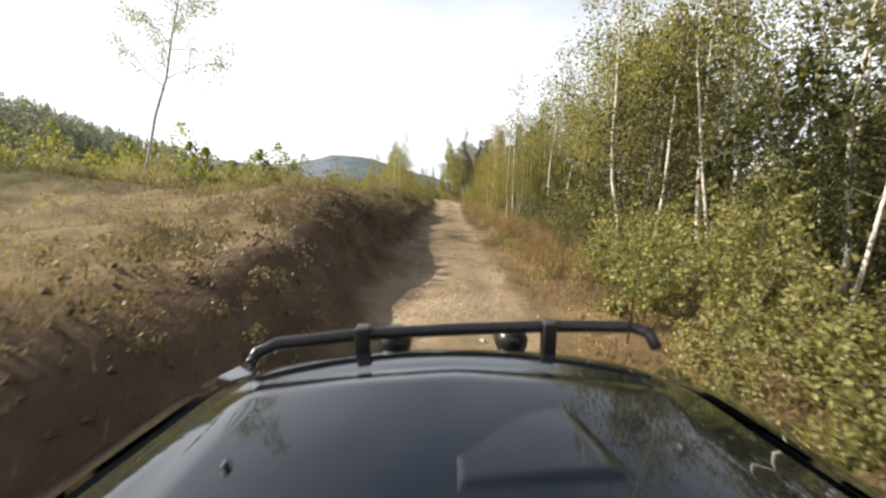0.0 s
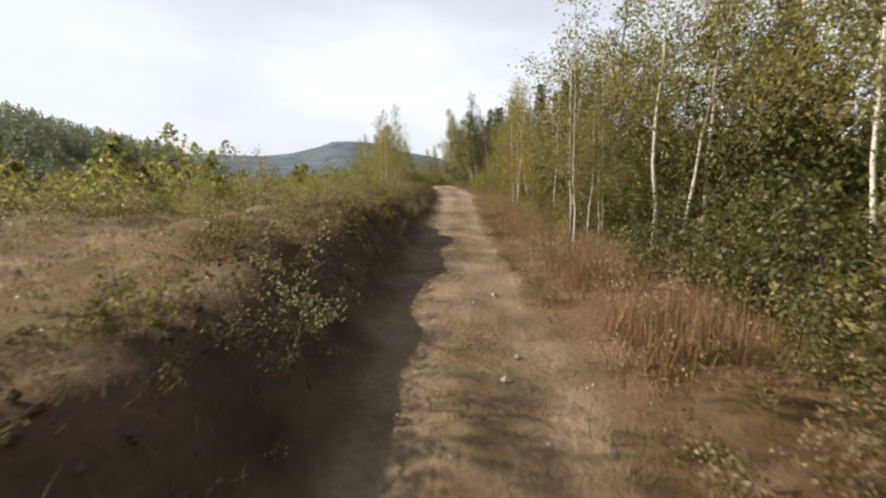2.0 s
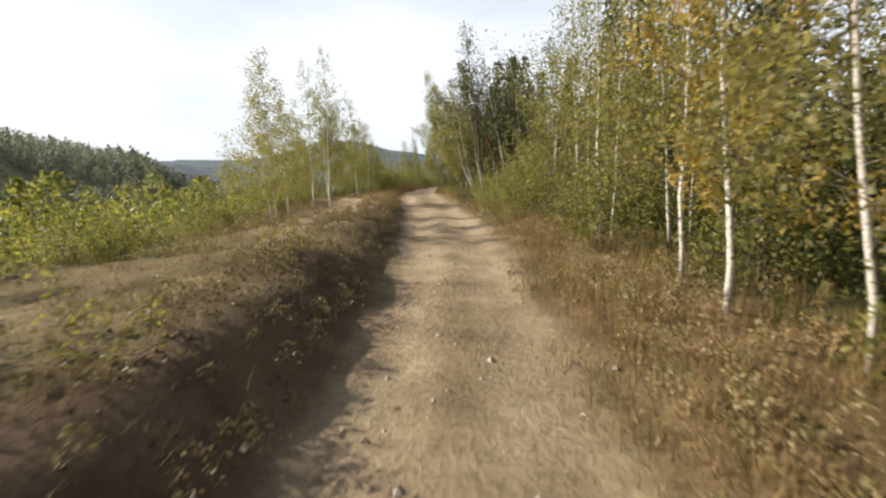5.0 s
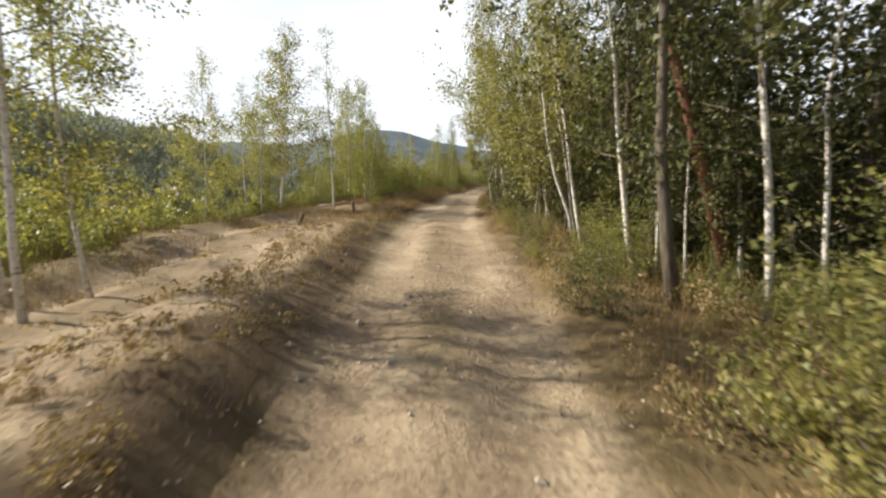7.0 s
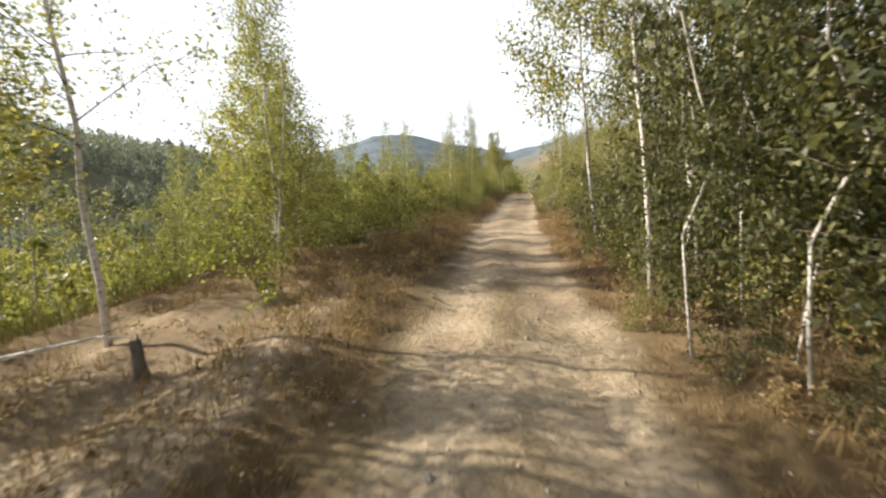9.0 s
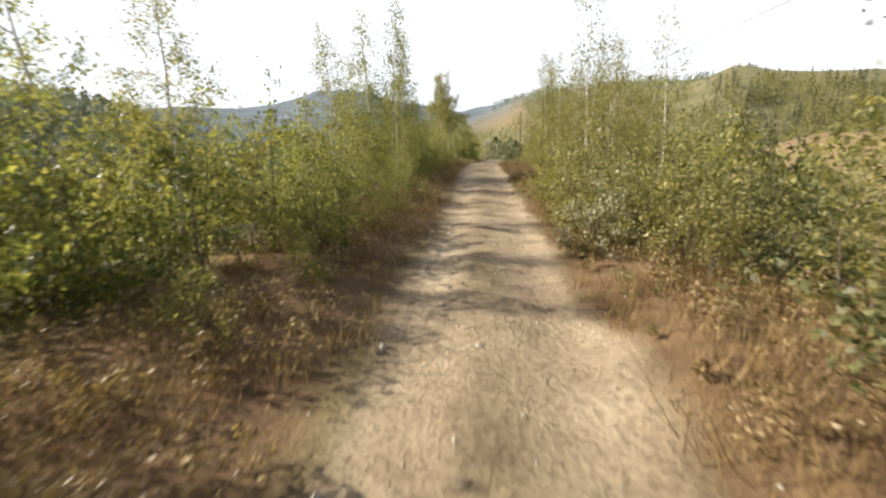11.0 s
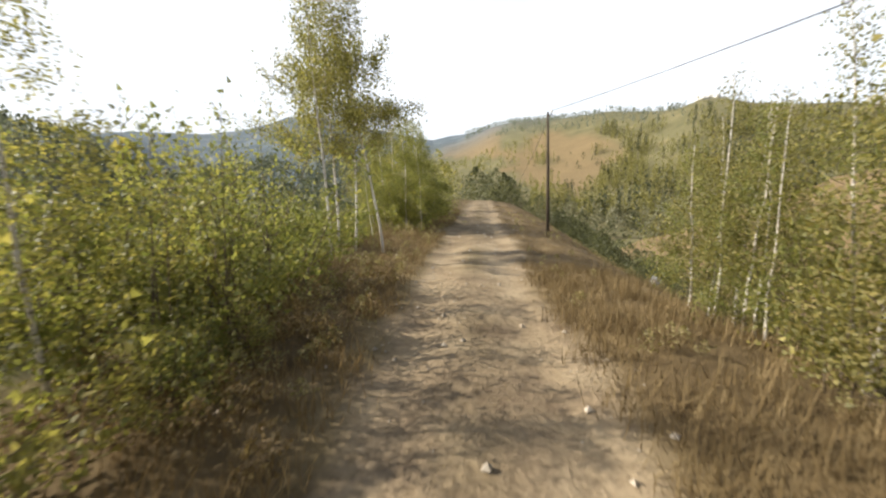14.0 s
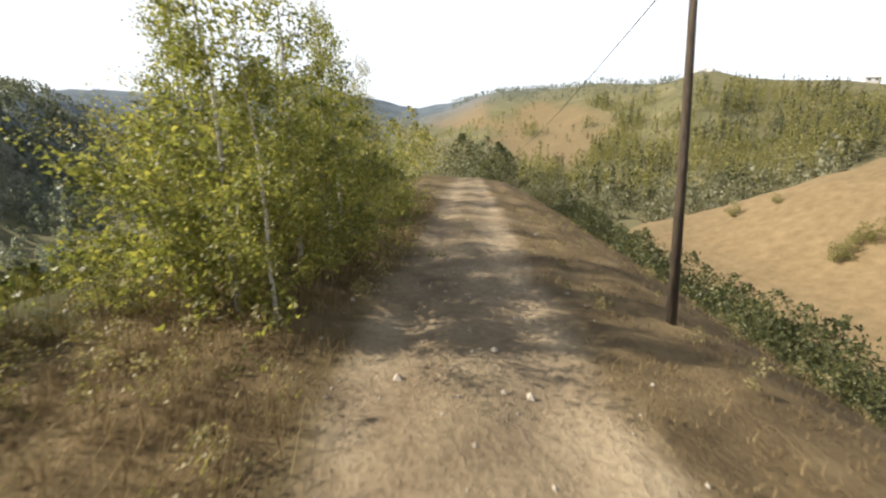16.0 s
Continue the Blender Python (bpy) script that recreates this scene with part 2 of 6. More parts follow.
M_VALLEY = material("valley_wood_leaf", leaf_look((0.05, 0.062, 0.046), (0.10, 0.115, 0.08), (0.16, 0.16, 0.10), 0.3))
M_CLOD = material("dark_earth_clod", speckled((0.06, 0.042, 0.028), (0.16, 0.115, 0.075), 0.95, 12.0, 0.01, spec=0.1))
M_STONE = material("field_stone", speckled((0.22, 0.18, 0.13), (0.48, 0.42, 0.34), 0.9, 9.0, 0.02))
M_WHITE = material("weathered_concrete", speckled((0.42, 0.40, 0.37), (0.72, 0.70, 0.66), 0.9, 8.0, 0.01))
M_POLE = material("tarred_pole_wood", bark((0.03, 0.022, 0.016), (0.10, 0.075, 0.05)))
M_WIRE = material("cable_black", speckled((0.02, 0.02, 0.02), (0.05, 0.05, 0.05), 0.6))
M_PAINT = material("dark_car_paint", paint_look)
M_TRIM = material("black_plastic_trim", speckled((0.012, 0.012, 0.012), (0.03, 0.028, 0.026), 0.45, 40, 0.001))
M_TUBE = material("black_powder_coat", speckled((0.010, 0.009, 0.009), (0.03, 0.026, 0.024), 0.3, 60, 0.0005))
M_RUBBER = material("tyre_rubber", speckled((0.015, 0.014, 0.013), (0.06, 0.05, 0.04), 0.9, 30, 0.002))
M_CHROME = material("bright_metal", speckled((0.55, 0.55, 0.55), (0.75, 0.75, 0.75), 0.18, 30, 0, 1.0))
M_GLASS = material("car_glass", glass_look)
M_LAMP = material("lamp_lens", speckled((0.5, 0.5, 0.48), (0.7, 0.7, 0.68), 0.1, 40, 0, 0.0, 1.0))


# ---- ground shape ----
KNOT_Y = np.array([-0.09, 1.92, 3.93, 6.19, 8.72, 11.13, 13.84, 16.27, 18.56, 34.39, 35.77, 39.38, 42.57, 45.85, 48.95, 51.71, 66.37, 68.11, 71.89, 75.43, 78.98, 82.24, 85.50, 88.40, 91.02, 93.33, 95.76])
KNOT_X = np.array([0.19, 0.28, 0.32, 0.16, -0.10, -0.21, -0.10, 0.01, -0.43, -0.55, -0.65, -1.00, -1.34, -1.88, -2.32, -2.65, -2.88, -2.71, -2.41, -2.31, -2.03, -2.03, -1.90, -1.69, -1.51, -1.27, -0.98])
KNOT_Z = np.array([-0.59, -0.28, 0.04, 0.23, 0.38, 0.53, 0.72, 0.90, 1.00, 2.08, 2.12, 2.36, 2.54, 2.78, 2.91, 3.04, 3.52, 3.59, 3.55, 3.65, 3.85, 4.04, 4.07, 4.07, 4.11, 3.96, 3.97])
ROAD_RUN = np.linspace(KNOT_Y[0], KNOT_Y[-1], 60)


def soften(values, n=5):
    pad = np.r_[[values[0]] * n, values, [values[-1]] * n]
    return np.convolve(pad, np.ones(2 * n + 1) / (2 * n + 1), "valid")


RUN_X = np.interp(ROAD_RUN, KNOT_Y, KNOT_X)
RUN_X[3:-3] = soften(RUN_X, 3)[3:-3]
RUN_Z = np.interp(ROAD_RUN, KNOT_Y, KNOT_Z)
RUN_Z[2:-2] = soften(RUN_Z, 2)[2:-2]


def road_x(y):
    y = np.asarray(y, float)
    v = np.interp(y, ROAD_RUN, RUN_X)
    ahead = np.maximum(y - ROAD_RUN[-1], 0)
    return v + 0.11 * np.minimum(ahead, 60) + 0.02 * np.maximum(ahead - 60, 0)


def road_z(y):
    y = np.asarray(y, float)
    v = np.interp(y, ROAD_RUN, RUN_Z)
    ahead = np.maximum(y - ROAD_RUN[-1], 0)
    back = np.maximum(ROAD_RUN[0] - y, 0)
    return v - 0.017 * np.minimum(ahead, 30) - 0.03 * np.clip(ahead - 30, 0, 60) - 0.09 * np.minimum(back, 30)


def step(a, b, v):
    t = np.clip((v - a) / (b - a), 0, 1)
    return t * t * (3 - 2 * t)


_lattice = np.random.RandomState(7).rand(256, 256)


def bumps(x, y, size):
    """Smooth value noise, -1 to 1, with features of about that size."""
    gx, gy = x / size, y / size
    ix, iy = np.floor(gx).astype(int), np.floor(gy).astype(int)
    fx, fy = gx - ix, gy - iy
    fx, fy = fx * fx * (3 - 2 * fx), fy * fy * (3 - 2 * fy)
    g = lambda a, b: _lattice[a % 256, b % 256]
    top = g(ix, iy) * (1 - fx) + g(ix + 1, iy) * fx
    low = g(ix, iy + 1) * (1 - fx) + g(ix + 1, iy + 1) * fx
    return 2 * (top * (1 - fy) + low * fy) - 1


def skyline(az):
    """Angle of the ridge over the horizon and its distance, by bearing (degrees, left positive)."""
    el = np.interp(az, [-180, -90, -60, -46, -44, -42, -40, -38, -36, -33, -31.4, -30.4, -29, -26, -21, -17.5, -13, -10, -7, -3, 0, 4, 9, 12, 17, 21, 25, 36, 39.5, 42, 48, 60, 90, 180],
                   [4, 5, 6.0, 6.0, 6.4, 6.7, 6.7, 7.0, 6.9, 7.8, 8.2, 7.9, 7.3, 7.0, 7.1, 6.7, 6.4, 6.4, 5.7, 4.6, 4.2, 4.7, 5.6, 6.4, 6.5, 5.0, 4.3, 4.2, 3.7, 3.9, 4.7, 6.8, 6, 4])
    far = np.interp(az, [-180, -60, -30, -18, -8, 0, 10, 32, 42, 60, 180],
                    [500, 420, 480, 700, 900, 1300, 1300, 1300, 300, 260, 500])
    return el, far


def brown_field(x, y, az, el):
    """The brown field high on the slope ahead, by bearing and angle over the horizon."""
    wob = 1.6 * bumps(x, y, 45) + 0.8 * bumps(x, y, 15)
    lo = np.interp(el, [-3, -1, 2.5, 5], [-17.5, -19.5, -23, -20])
    hi = np.interp(el, [-3, -1, 2.5, 5], [-15, -11, -8, -14])
    edge = np.minimum(np.minimum(az - lo - wob, hi + wob - az), np.minimum(el + 3, 5 + 0.5 * wob - el) * 2)
    edge = np.maximum(edge, np.minimum(np.minimum(az + 8.5 - wob, -1.0 - az), (el - 2.4 - 0.3 * wob) * 2))
    return 0.9 * step(-0.4, 0.5, edge) * (1 - 0.6 * step(0.45, 0.75, bumps(x + 8, y, 18)))


def far_height(x, y):
    dx, dy = x - 0.0, y - 90.0
    r = np.hypot(dx, dy)
    az = np.degrees(np.arctan2(-dx, dy))
    el, far = skyline(az)
    ridge = 5.6 + np.tan(np.radians(el)) * far
    ridge = ridge + far * 0.003 * bumps(x, y, 40)
    floor = np.interp(az, [-180, -80, -50, -12, 0, 10, 40, 180], [-4, -10, -11, -11, -4, -18, -20, -4])
    start = np.interp(az, [-180, -50, -14, 0, 20, 180], [60, 110, 95, 110, 90, 60])
    z = floor + (ridge - floor) * step(start, far, r) ** 1.25
    z = np.where(r > far, ridge - (r - far) * 0.12, z)
    spur = np.interp(az, [-180, -110, -80, -46, -25, -15, 180], [-20, -10, 10, 7.0, -5.5, -20, -20])
    hump = np.where(r < 78, floor + (spur - floor) * np.clip((r - 24) / 54, 0, 1), spur - (r - 78) * 0.16)
    return np.maximum(z, np.where(spur > -19, hump, -99)) + 0.5 * bumps(x, y, 9)


def height(x, y):
    x, y = np.asarray(x, float), np.asarray(y, float)
    u = x - road_x(y)
    h = road_z(y).copy()
    bank = np.interp(y, [-30, 0, 4, 9, 20, 27, 34, 40, 49, 52.5, 60, 70, 90, 100], [0.6, 0.62, 0.70, 0.88, 0.88, 0.6, 0.42, 0.34, 0.28, 0.10, 0.10, 0.12, 0.08, 0.05])
    crest_u = np.interp(y, [28, 38, 54, 62], [-1.9, -1.85, -1.85, -2.25])
    crest = 1 + 0.28 * bumps(x * 0.3, y, 1.7) + 0.16 * bumps(x, y + 3, 0.7)
    h += bank * crest * step(0, 1, (u + 0.85) / (crest_u + 0.85)) * (1 - 0.25 * step(-2.5, -4.5, u))
    h += np.interp(y, [34, 40, 56, 62], [0, -0.20, -0.16, 0]) * step(-2.3, -3.0, u) * (1 - step(-4.6, -5.4, u))
    h -= np.interp(y, [34, 40, 56, 62], [0, 0.055, 0.055, 0]) * (np.exp(-((u + 3.15) / 0.2) ** 2) + np.exp(-((u + 4.45) / 0.2) ** 2))
    left = np.interp(y, [-30, 15, 24, 36, 50, 70, 92, 110, 160], [0.5, 0.2, -0.5, -1.8, -2.2, -4.0, -5.5, -6.5, -6.0])
    h += left * step(-4.2, -13, u) + (left * 1.3 - 4.0) * step(-13, -60, u)
    right = np.interp(y, [-30, 20, 60, 80, 90, 98, 120, 160], [-0.6, -0.6, -1.2, -4.0, -7.5, -10.5, -10.5, -8.0])
    h += 0.10 * step(1.1, 1.9, u) * np.interp(y, [20, 90, 96], [1, 0.6, -1])
    h += right * step(1.9, 20, u) ** np.interp(y, [60, 95], [1.0, 0.82])
    # ruts, cross lean where the car stands, lumps
    edge = step(1.0, 1.6, np.abs(u))
    rut = np.exp(-((np.abs(u - 0.05) - 0.62) / 0.2) ** 2)
    h += (-0.035 * rut + 0.02 * np.exp(-(u / 0.25) ** 2)) * (1 - edge)
    h += 0.079 * np.clip(u, -1.6, 1.6) * (1 - step(0.6, 4.0, y)) * (1 - 0.7 * step(1.3, 2.6, np.abs(u)))
    h += (0.014 + 0.03 * edge) * bumps(x, y, 0.55) + 0.012 * bumps(x, y, 1.4) + 0.07 * edge * bumps(x + 9, y, 2.3) + 0.03 * edge * bumps(x, y + 4, 0.3)
    slope = step(-0.85, -1.4, u) * (1 - step(-2.6, -3.4, u)) * (1 - step(30, 40, y))
    h += slope * (0.07 * bumps(x + 3, y, 0.75) + 0.05 * bumps(x, y + 8, 0.4))
    near = np.where(u < 0, step(22, 70, -u), step(17, 42, u))
    near = np.maximum(near, step(130, 190, y))
    near = np.maximum(near, step(-30, -80, y))
    return h * (1 - near) + far_height(x, y) * near


def spread(fine_lo, fine_hi, pitch, lo, hi, growth):
    mid = list(np.arange(fine_lo, fine_hi + 1e-6, pitch))
    out, d = [], pitch
    v = mid[-1]
    while v < hi:
        d *= growth
        v += d
        out.append(v)
    low, d, v = [], pitch, mid[0]
    while v > lo:
        d *= growth
        v -= d
        low.append(v)
    return np.array(low[::-1] + mid + out)


def link_mesh(name, verts, faces, mat, smooth=False):
    me = bpy.data.meshes.new(name)
    me.from_pydata(verts, [], faces)
    me.materials.append(mat)
    if smooth:
        me.polygons.foreach_set("use_smooth", [True] * len(me.polygons))
    return new(name, me)


GU = spread(-4.8, 3.4, 0.17, -2600, 2600, 1.10)
GY = spread(-4.0, 112.0, 0.26, -900, 2600, 1.09)
uu, yy = np.meshgrid(GU, GY)
fade = 1 - step(60, 250, np.abs(uu))
xx = uu + road_x(yy) * fade
zz = height(xx, yy)
ROAD_HALF = 1.0


def masks(x, y):
    u = x - road_x(y)
    n1, n2 = bumps(x, y, 0.8), bumps(x + 31, y + 7, 2.2)
    w = 0.25 * n1 + 0.15 * n2
    half = np.interp(y, [26, 36, 52, 60, 100], [0.86, 1.14, 1.08, 0.92, 0.98])
    bare = (1 - step(half - 0.14, half + 0.16, np.abs(u - np.interp(y, [26, 36, 60], [0.0, 0.12, 0.12])) + 0.6 * w)) * np.interp(y, [5, 9, 26, 34, 82, 92, 130, 180], [0.9, 0.5, 0.55, 1, 1, 0.72, 0.6, 0])
    bare = np.maximum(bare, np.interp(y, [32, 38, 50, 55, 60], [0, 0.75, 0.85, 0.6, 0]) * (0.6 + np.exp(-((u + 2.15 + 0.5 * w) / 0.35) ** 2) + np.exp(-((u + 3.15) / 0.22) ** 2) + np.exp(-((u + 4.45) / 0.22) ** 2)) * step(-5.4, -4.7, u + w) * (1 - step(-1.9, -1.6, u + w)))
    bare = np.maximum(bare, np.interp(y, [-20, 6, 12, 24, 30], [0.1, 0.1, 0.3, 0.3, 0]) * step(-7.5, -6.5, u + w) * (1 - step(-4.2, -3.4, u + w)))
    bare = bare * (1 - 0.75 * np.clip(0.55 + bumps(x, y + 2, 1.3), 0, 1) * np.exp(-((u - 0.05) / 0.24) ** 2))
    soil = (1 - step(26, 36, y)) * step(-2.3, -1.9, u + 0.5 * w) * (1 - step(-1.1, -0.8, u + 0.3 * w))
    # Bare earth on the ridge's track-side face, dark also to paint its shade.
    soil = np.maximum(soil, np.interp(y, [32, 37, 46, 51], [0, 0.7, 0.6, 0]) * step(-1.95, -1.7, u + 0.4 * w) * (1 - step(-1.15, -0.95, u + 0.3 * w)))
    soil = np.maximum(soil, np.interp(y, [5, 9, 26, 34], [0, 0.6, 0.5, 0]) * (1 - step(0.7, 1.0, np.abs(u) + 0.4 * w)))
    lush = np.maximum(np.where(u > 0, step(2.8, 4.0, u + w), step(5.5, 8.0, -u + w)), 0)
    lush = np.where((u < 0) & (y > 9) & (y < 42), np.maximum(lush, 0.75 * step(4.6, 6.2, -u + w)), lush)
    lush = lush * np.where((u > 0) & (y > 92), np.interp(u, [9, 13, 19, 22], [0, 1, 1, 0]), 1)
    lush = np.where((u < 0) & (y > 62), np.maximum(lush, step(2.8, 4.0, -u + w)), lush)
    rust = np.interp(y, [-5, 30, 40, 48, 56, 66, 79, 84], [0.5, 0.5, 0.1, 0.1, 0.45, 0.9, 0.8, 0.25]) * step(0.9, 1.3, np.abs(u) + 0.5 * w) * (1 - lush) * np.where((u < 0) & (y < 40), 0, 1)
    r, az = np.hypot(x, y - 90), np.degrees(np.arctan2(-x, y - 90))
    meadow = np.where((az < -14) & (az > -82) & (r > 24) & (r < 92 + 14 * n2), 1.0, 0.0) * (u > 17)
    el = np.degrees(np.arctan2(far_height(x, y) - 5.6, np.maximum(r, 1)))
    meadow = np.maximum(meadow, brown_field(x, y, az, el) * (r > 120))
    meadow = np.where((az < -26) & (az > -52) & (r > 92) & (r < 150) & (el < -4.2 + 0.5 * n2), 1.0, meadow)
    away = np.maximum(np.where(u < 0, step(20, 40, -u), step(17, 24, u)), np.maximum(step(125, 150, y), step(-25, -60, y)))
    woods = away * (1 - meadow)
    # How much of the painted haze the ground takes, growing with distance.
    hill_haze = np.where(az > 3, step(150, 420, r), step(480, 900, r)) * (np.abs(az) < 60)
    bare, rust, lush = bare * (1 - away), rust * (1 - away), lush * (1 - away)
    return dict(woods=woods, hill_haze=hill_haze, bare=bare, soil=soil, lush=np.where(meadow > 0, 0, lush), rust=rust, meadow=meadow)


def sheet(name, c0, c1, label):
    """A piece of the ground between two columns of the plan."""
    x, y, z = (a[:, c0:c1 + 1] for a in (xx, yy, zz))
    rows, cols = x.shape
    i = np.arange(rows * cols).reshape(rows, cols)
    faces = np.stack([i[:-1, :-1], i[:-1, 1:], i[1:, 1:], i[1:, :-1]], -1).reshape(-1, 4)
    ob = link_mesh(name, np.stack([x, y, z], -1).reshape(-1, 3).tolist(), faces.tolist(), M_GROUND, True)
    for key, values in masks(x.ravel(), y.ravel()).items():
        ob.data.attributes.new(key, "FLOAT", "POINT").data.foreach_set("value", np.ascontiguousarray(values, np.float32))
    return tagged(ob, label, "ground", kind="structure")


col_a, col_b = int(np.argmin(np.abs(GU + ROAD_HALF))), int(np.argmin(np.abs(GU - ROAD_HALF)))
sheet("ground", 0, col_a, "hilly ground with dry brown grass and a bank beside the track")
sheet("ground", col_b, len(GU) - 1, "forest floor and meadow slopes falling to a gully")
tagged(sheet("road", col_a, col_b, "rutted pale dirt track with clods and wheel marks"), category="road")


# ---- parts and things ----
def thing(name, m=None, **tags):
    ob = new(name)
    ob.empty_display_size = 0.2
    if m is not None:
        ob.matrix_world = m
    return tagged(ob, **tags)


def part(name, bm, mat, parent, label="", smooth=True):
    """Links a bmesh as one mesh object under a thing or a part."""
    me = bpy.data.meshes.new(name)
    bm.to_mesh(me)
    bm.free()
    me.materials.append(mat)
    if smooth:
        me.polygons.foreach_set("use_smooth", [True] * len(me.polygons))
    ob = new(name, me)
    ob.parent = parent
    return tagged(ob, label)


def raw_part(name, verts, faces, mat, parent, label="", smooth=False):
    ob = link_mesh(name, verts, faces, mat, smooth)
    ob.parent = parent
    return tagged(ob, label)


def tube(bm, pts, radii, sides=6, cap=True):
    """A tapered tube along points."""
    rings = []
    pts = [Vector(p) for p in pts]
    for i, (p, r) in enumerate(zip(pts, radii)):
        d = (pts[min(i + 1, len(pts) - 1)] - pts[max(i - 1, 0)]).normalized()
        a = d.cross(Vector((0.31, 0.95, 0.07))).normalized()
        b = d.cross(a)
        rings.append([bm.verts.new(p + r * (math.cos(k) * a + math.sin(k) * b)) for k in (2 * math.pi * j / sides for j in range(sides))])
    for one, two in zip(rings, rings[1:]):
        for j in range(sides):
            bm.faces.new((one[j], one[(j + 1) % sides], two[(j + 1) % sides], two[j]))
    if cap:
        bm.faces.new(rings[0][::-1])
        bm.faces.new(rings[-1])


def block(bm, lo, hi, bevel=0.0, m=None):
    lo, hi = Vector(lo), Vector(hi)
    r = bmesh.ops.create_cube(bm, size=1.0, matrix=Matrix.Translation((lo + hi) / 2) @ Matrix.Diagonal((*(hi - lo), 1)))
    if bevel:
        es = list({e for v in r["verts"] for e in v.link_edges})
        r = bmesh.ops.bevel(bm, geom=es, offset=bevel, segments=2, affect="EDGES", profile=0.6)
    vs = [v for v in r["verts"]]
    if m is not None:
        bmesh.ops.transform(bm, matrix=m, verts=vs)
    return vs


def leaves(rs, centres, sizes, droop=0.25, aspect=0.62, simple=False, oval=False):
    """Leaf blades as rhombs, ovals folded along the rib, or as plain triangles for masses far off: verts and faces."""
    n = len(centres)
    axis = rs.normal(size=(n, 3))
    axis[:, 2] -= droop * 2
    axis /= np.linalg.norm(axis, axis=1)[:, None]
    side = np.cross(axis, rs.normal(size=(n, 3)))
    side /= np.linalg.norm(side, axis=1)[:, None]
    nor = np.cross(axis, side)
    s = np.asarray(sizes)[:, None]
    c = np.asarray(centres)
    if simple:
        v = np.stack([c - axis * s * 0.62, c + side * s * aspect * 0.66 + axis * s * 0.22, c - side * s * aspect * 0.5 + axis * s * 0.42 + nor * s * 0.12], 1)
        return v.reshape(-1, 3).tolist(), np.arange(3 * n).reshape(n, 3).tolist()
    if oval:
        w = s * 0.5 * aspect
        v = np.stack([c - axis * s * 0.5, c - axis * s * 0.22 + side * w * 0.85 + nor * s * 0.07, c + axis * s * 0.15 + side * w + nor * s * 0.09, c + axis * s * 0.55,
                      c + axis * s * 0.15 - side * w + nor * s * 0.09, c - axis * s * 0.22 - side * w * 0.85 + nor * s * 0.07], 1)
        f = np.arange(6 * n).reshape(n, 6)
        return v.reshape(-1, 3).tolist(), np.concatenate([f[:, [0, 1, 2, 3]], f[:, [0, 3, 4, 5]]]).tolist()
    v = np.stack([c - axis * s * 0.5, c + side * s * 0.5 * aspect + nor * s * 0.08, c + axis * s * 0.5, c - side * s * 0.5 * aspect + nor * s * 0.08], 1)
    f = np.arange(4 * n).reshape(n, 4)
    return v.reshape(-1, 3).tolist(), f.tolist()


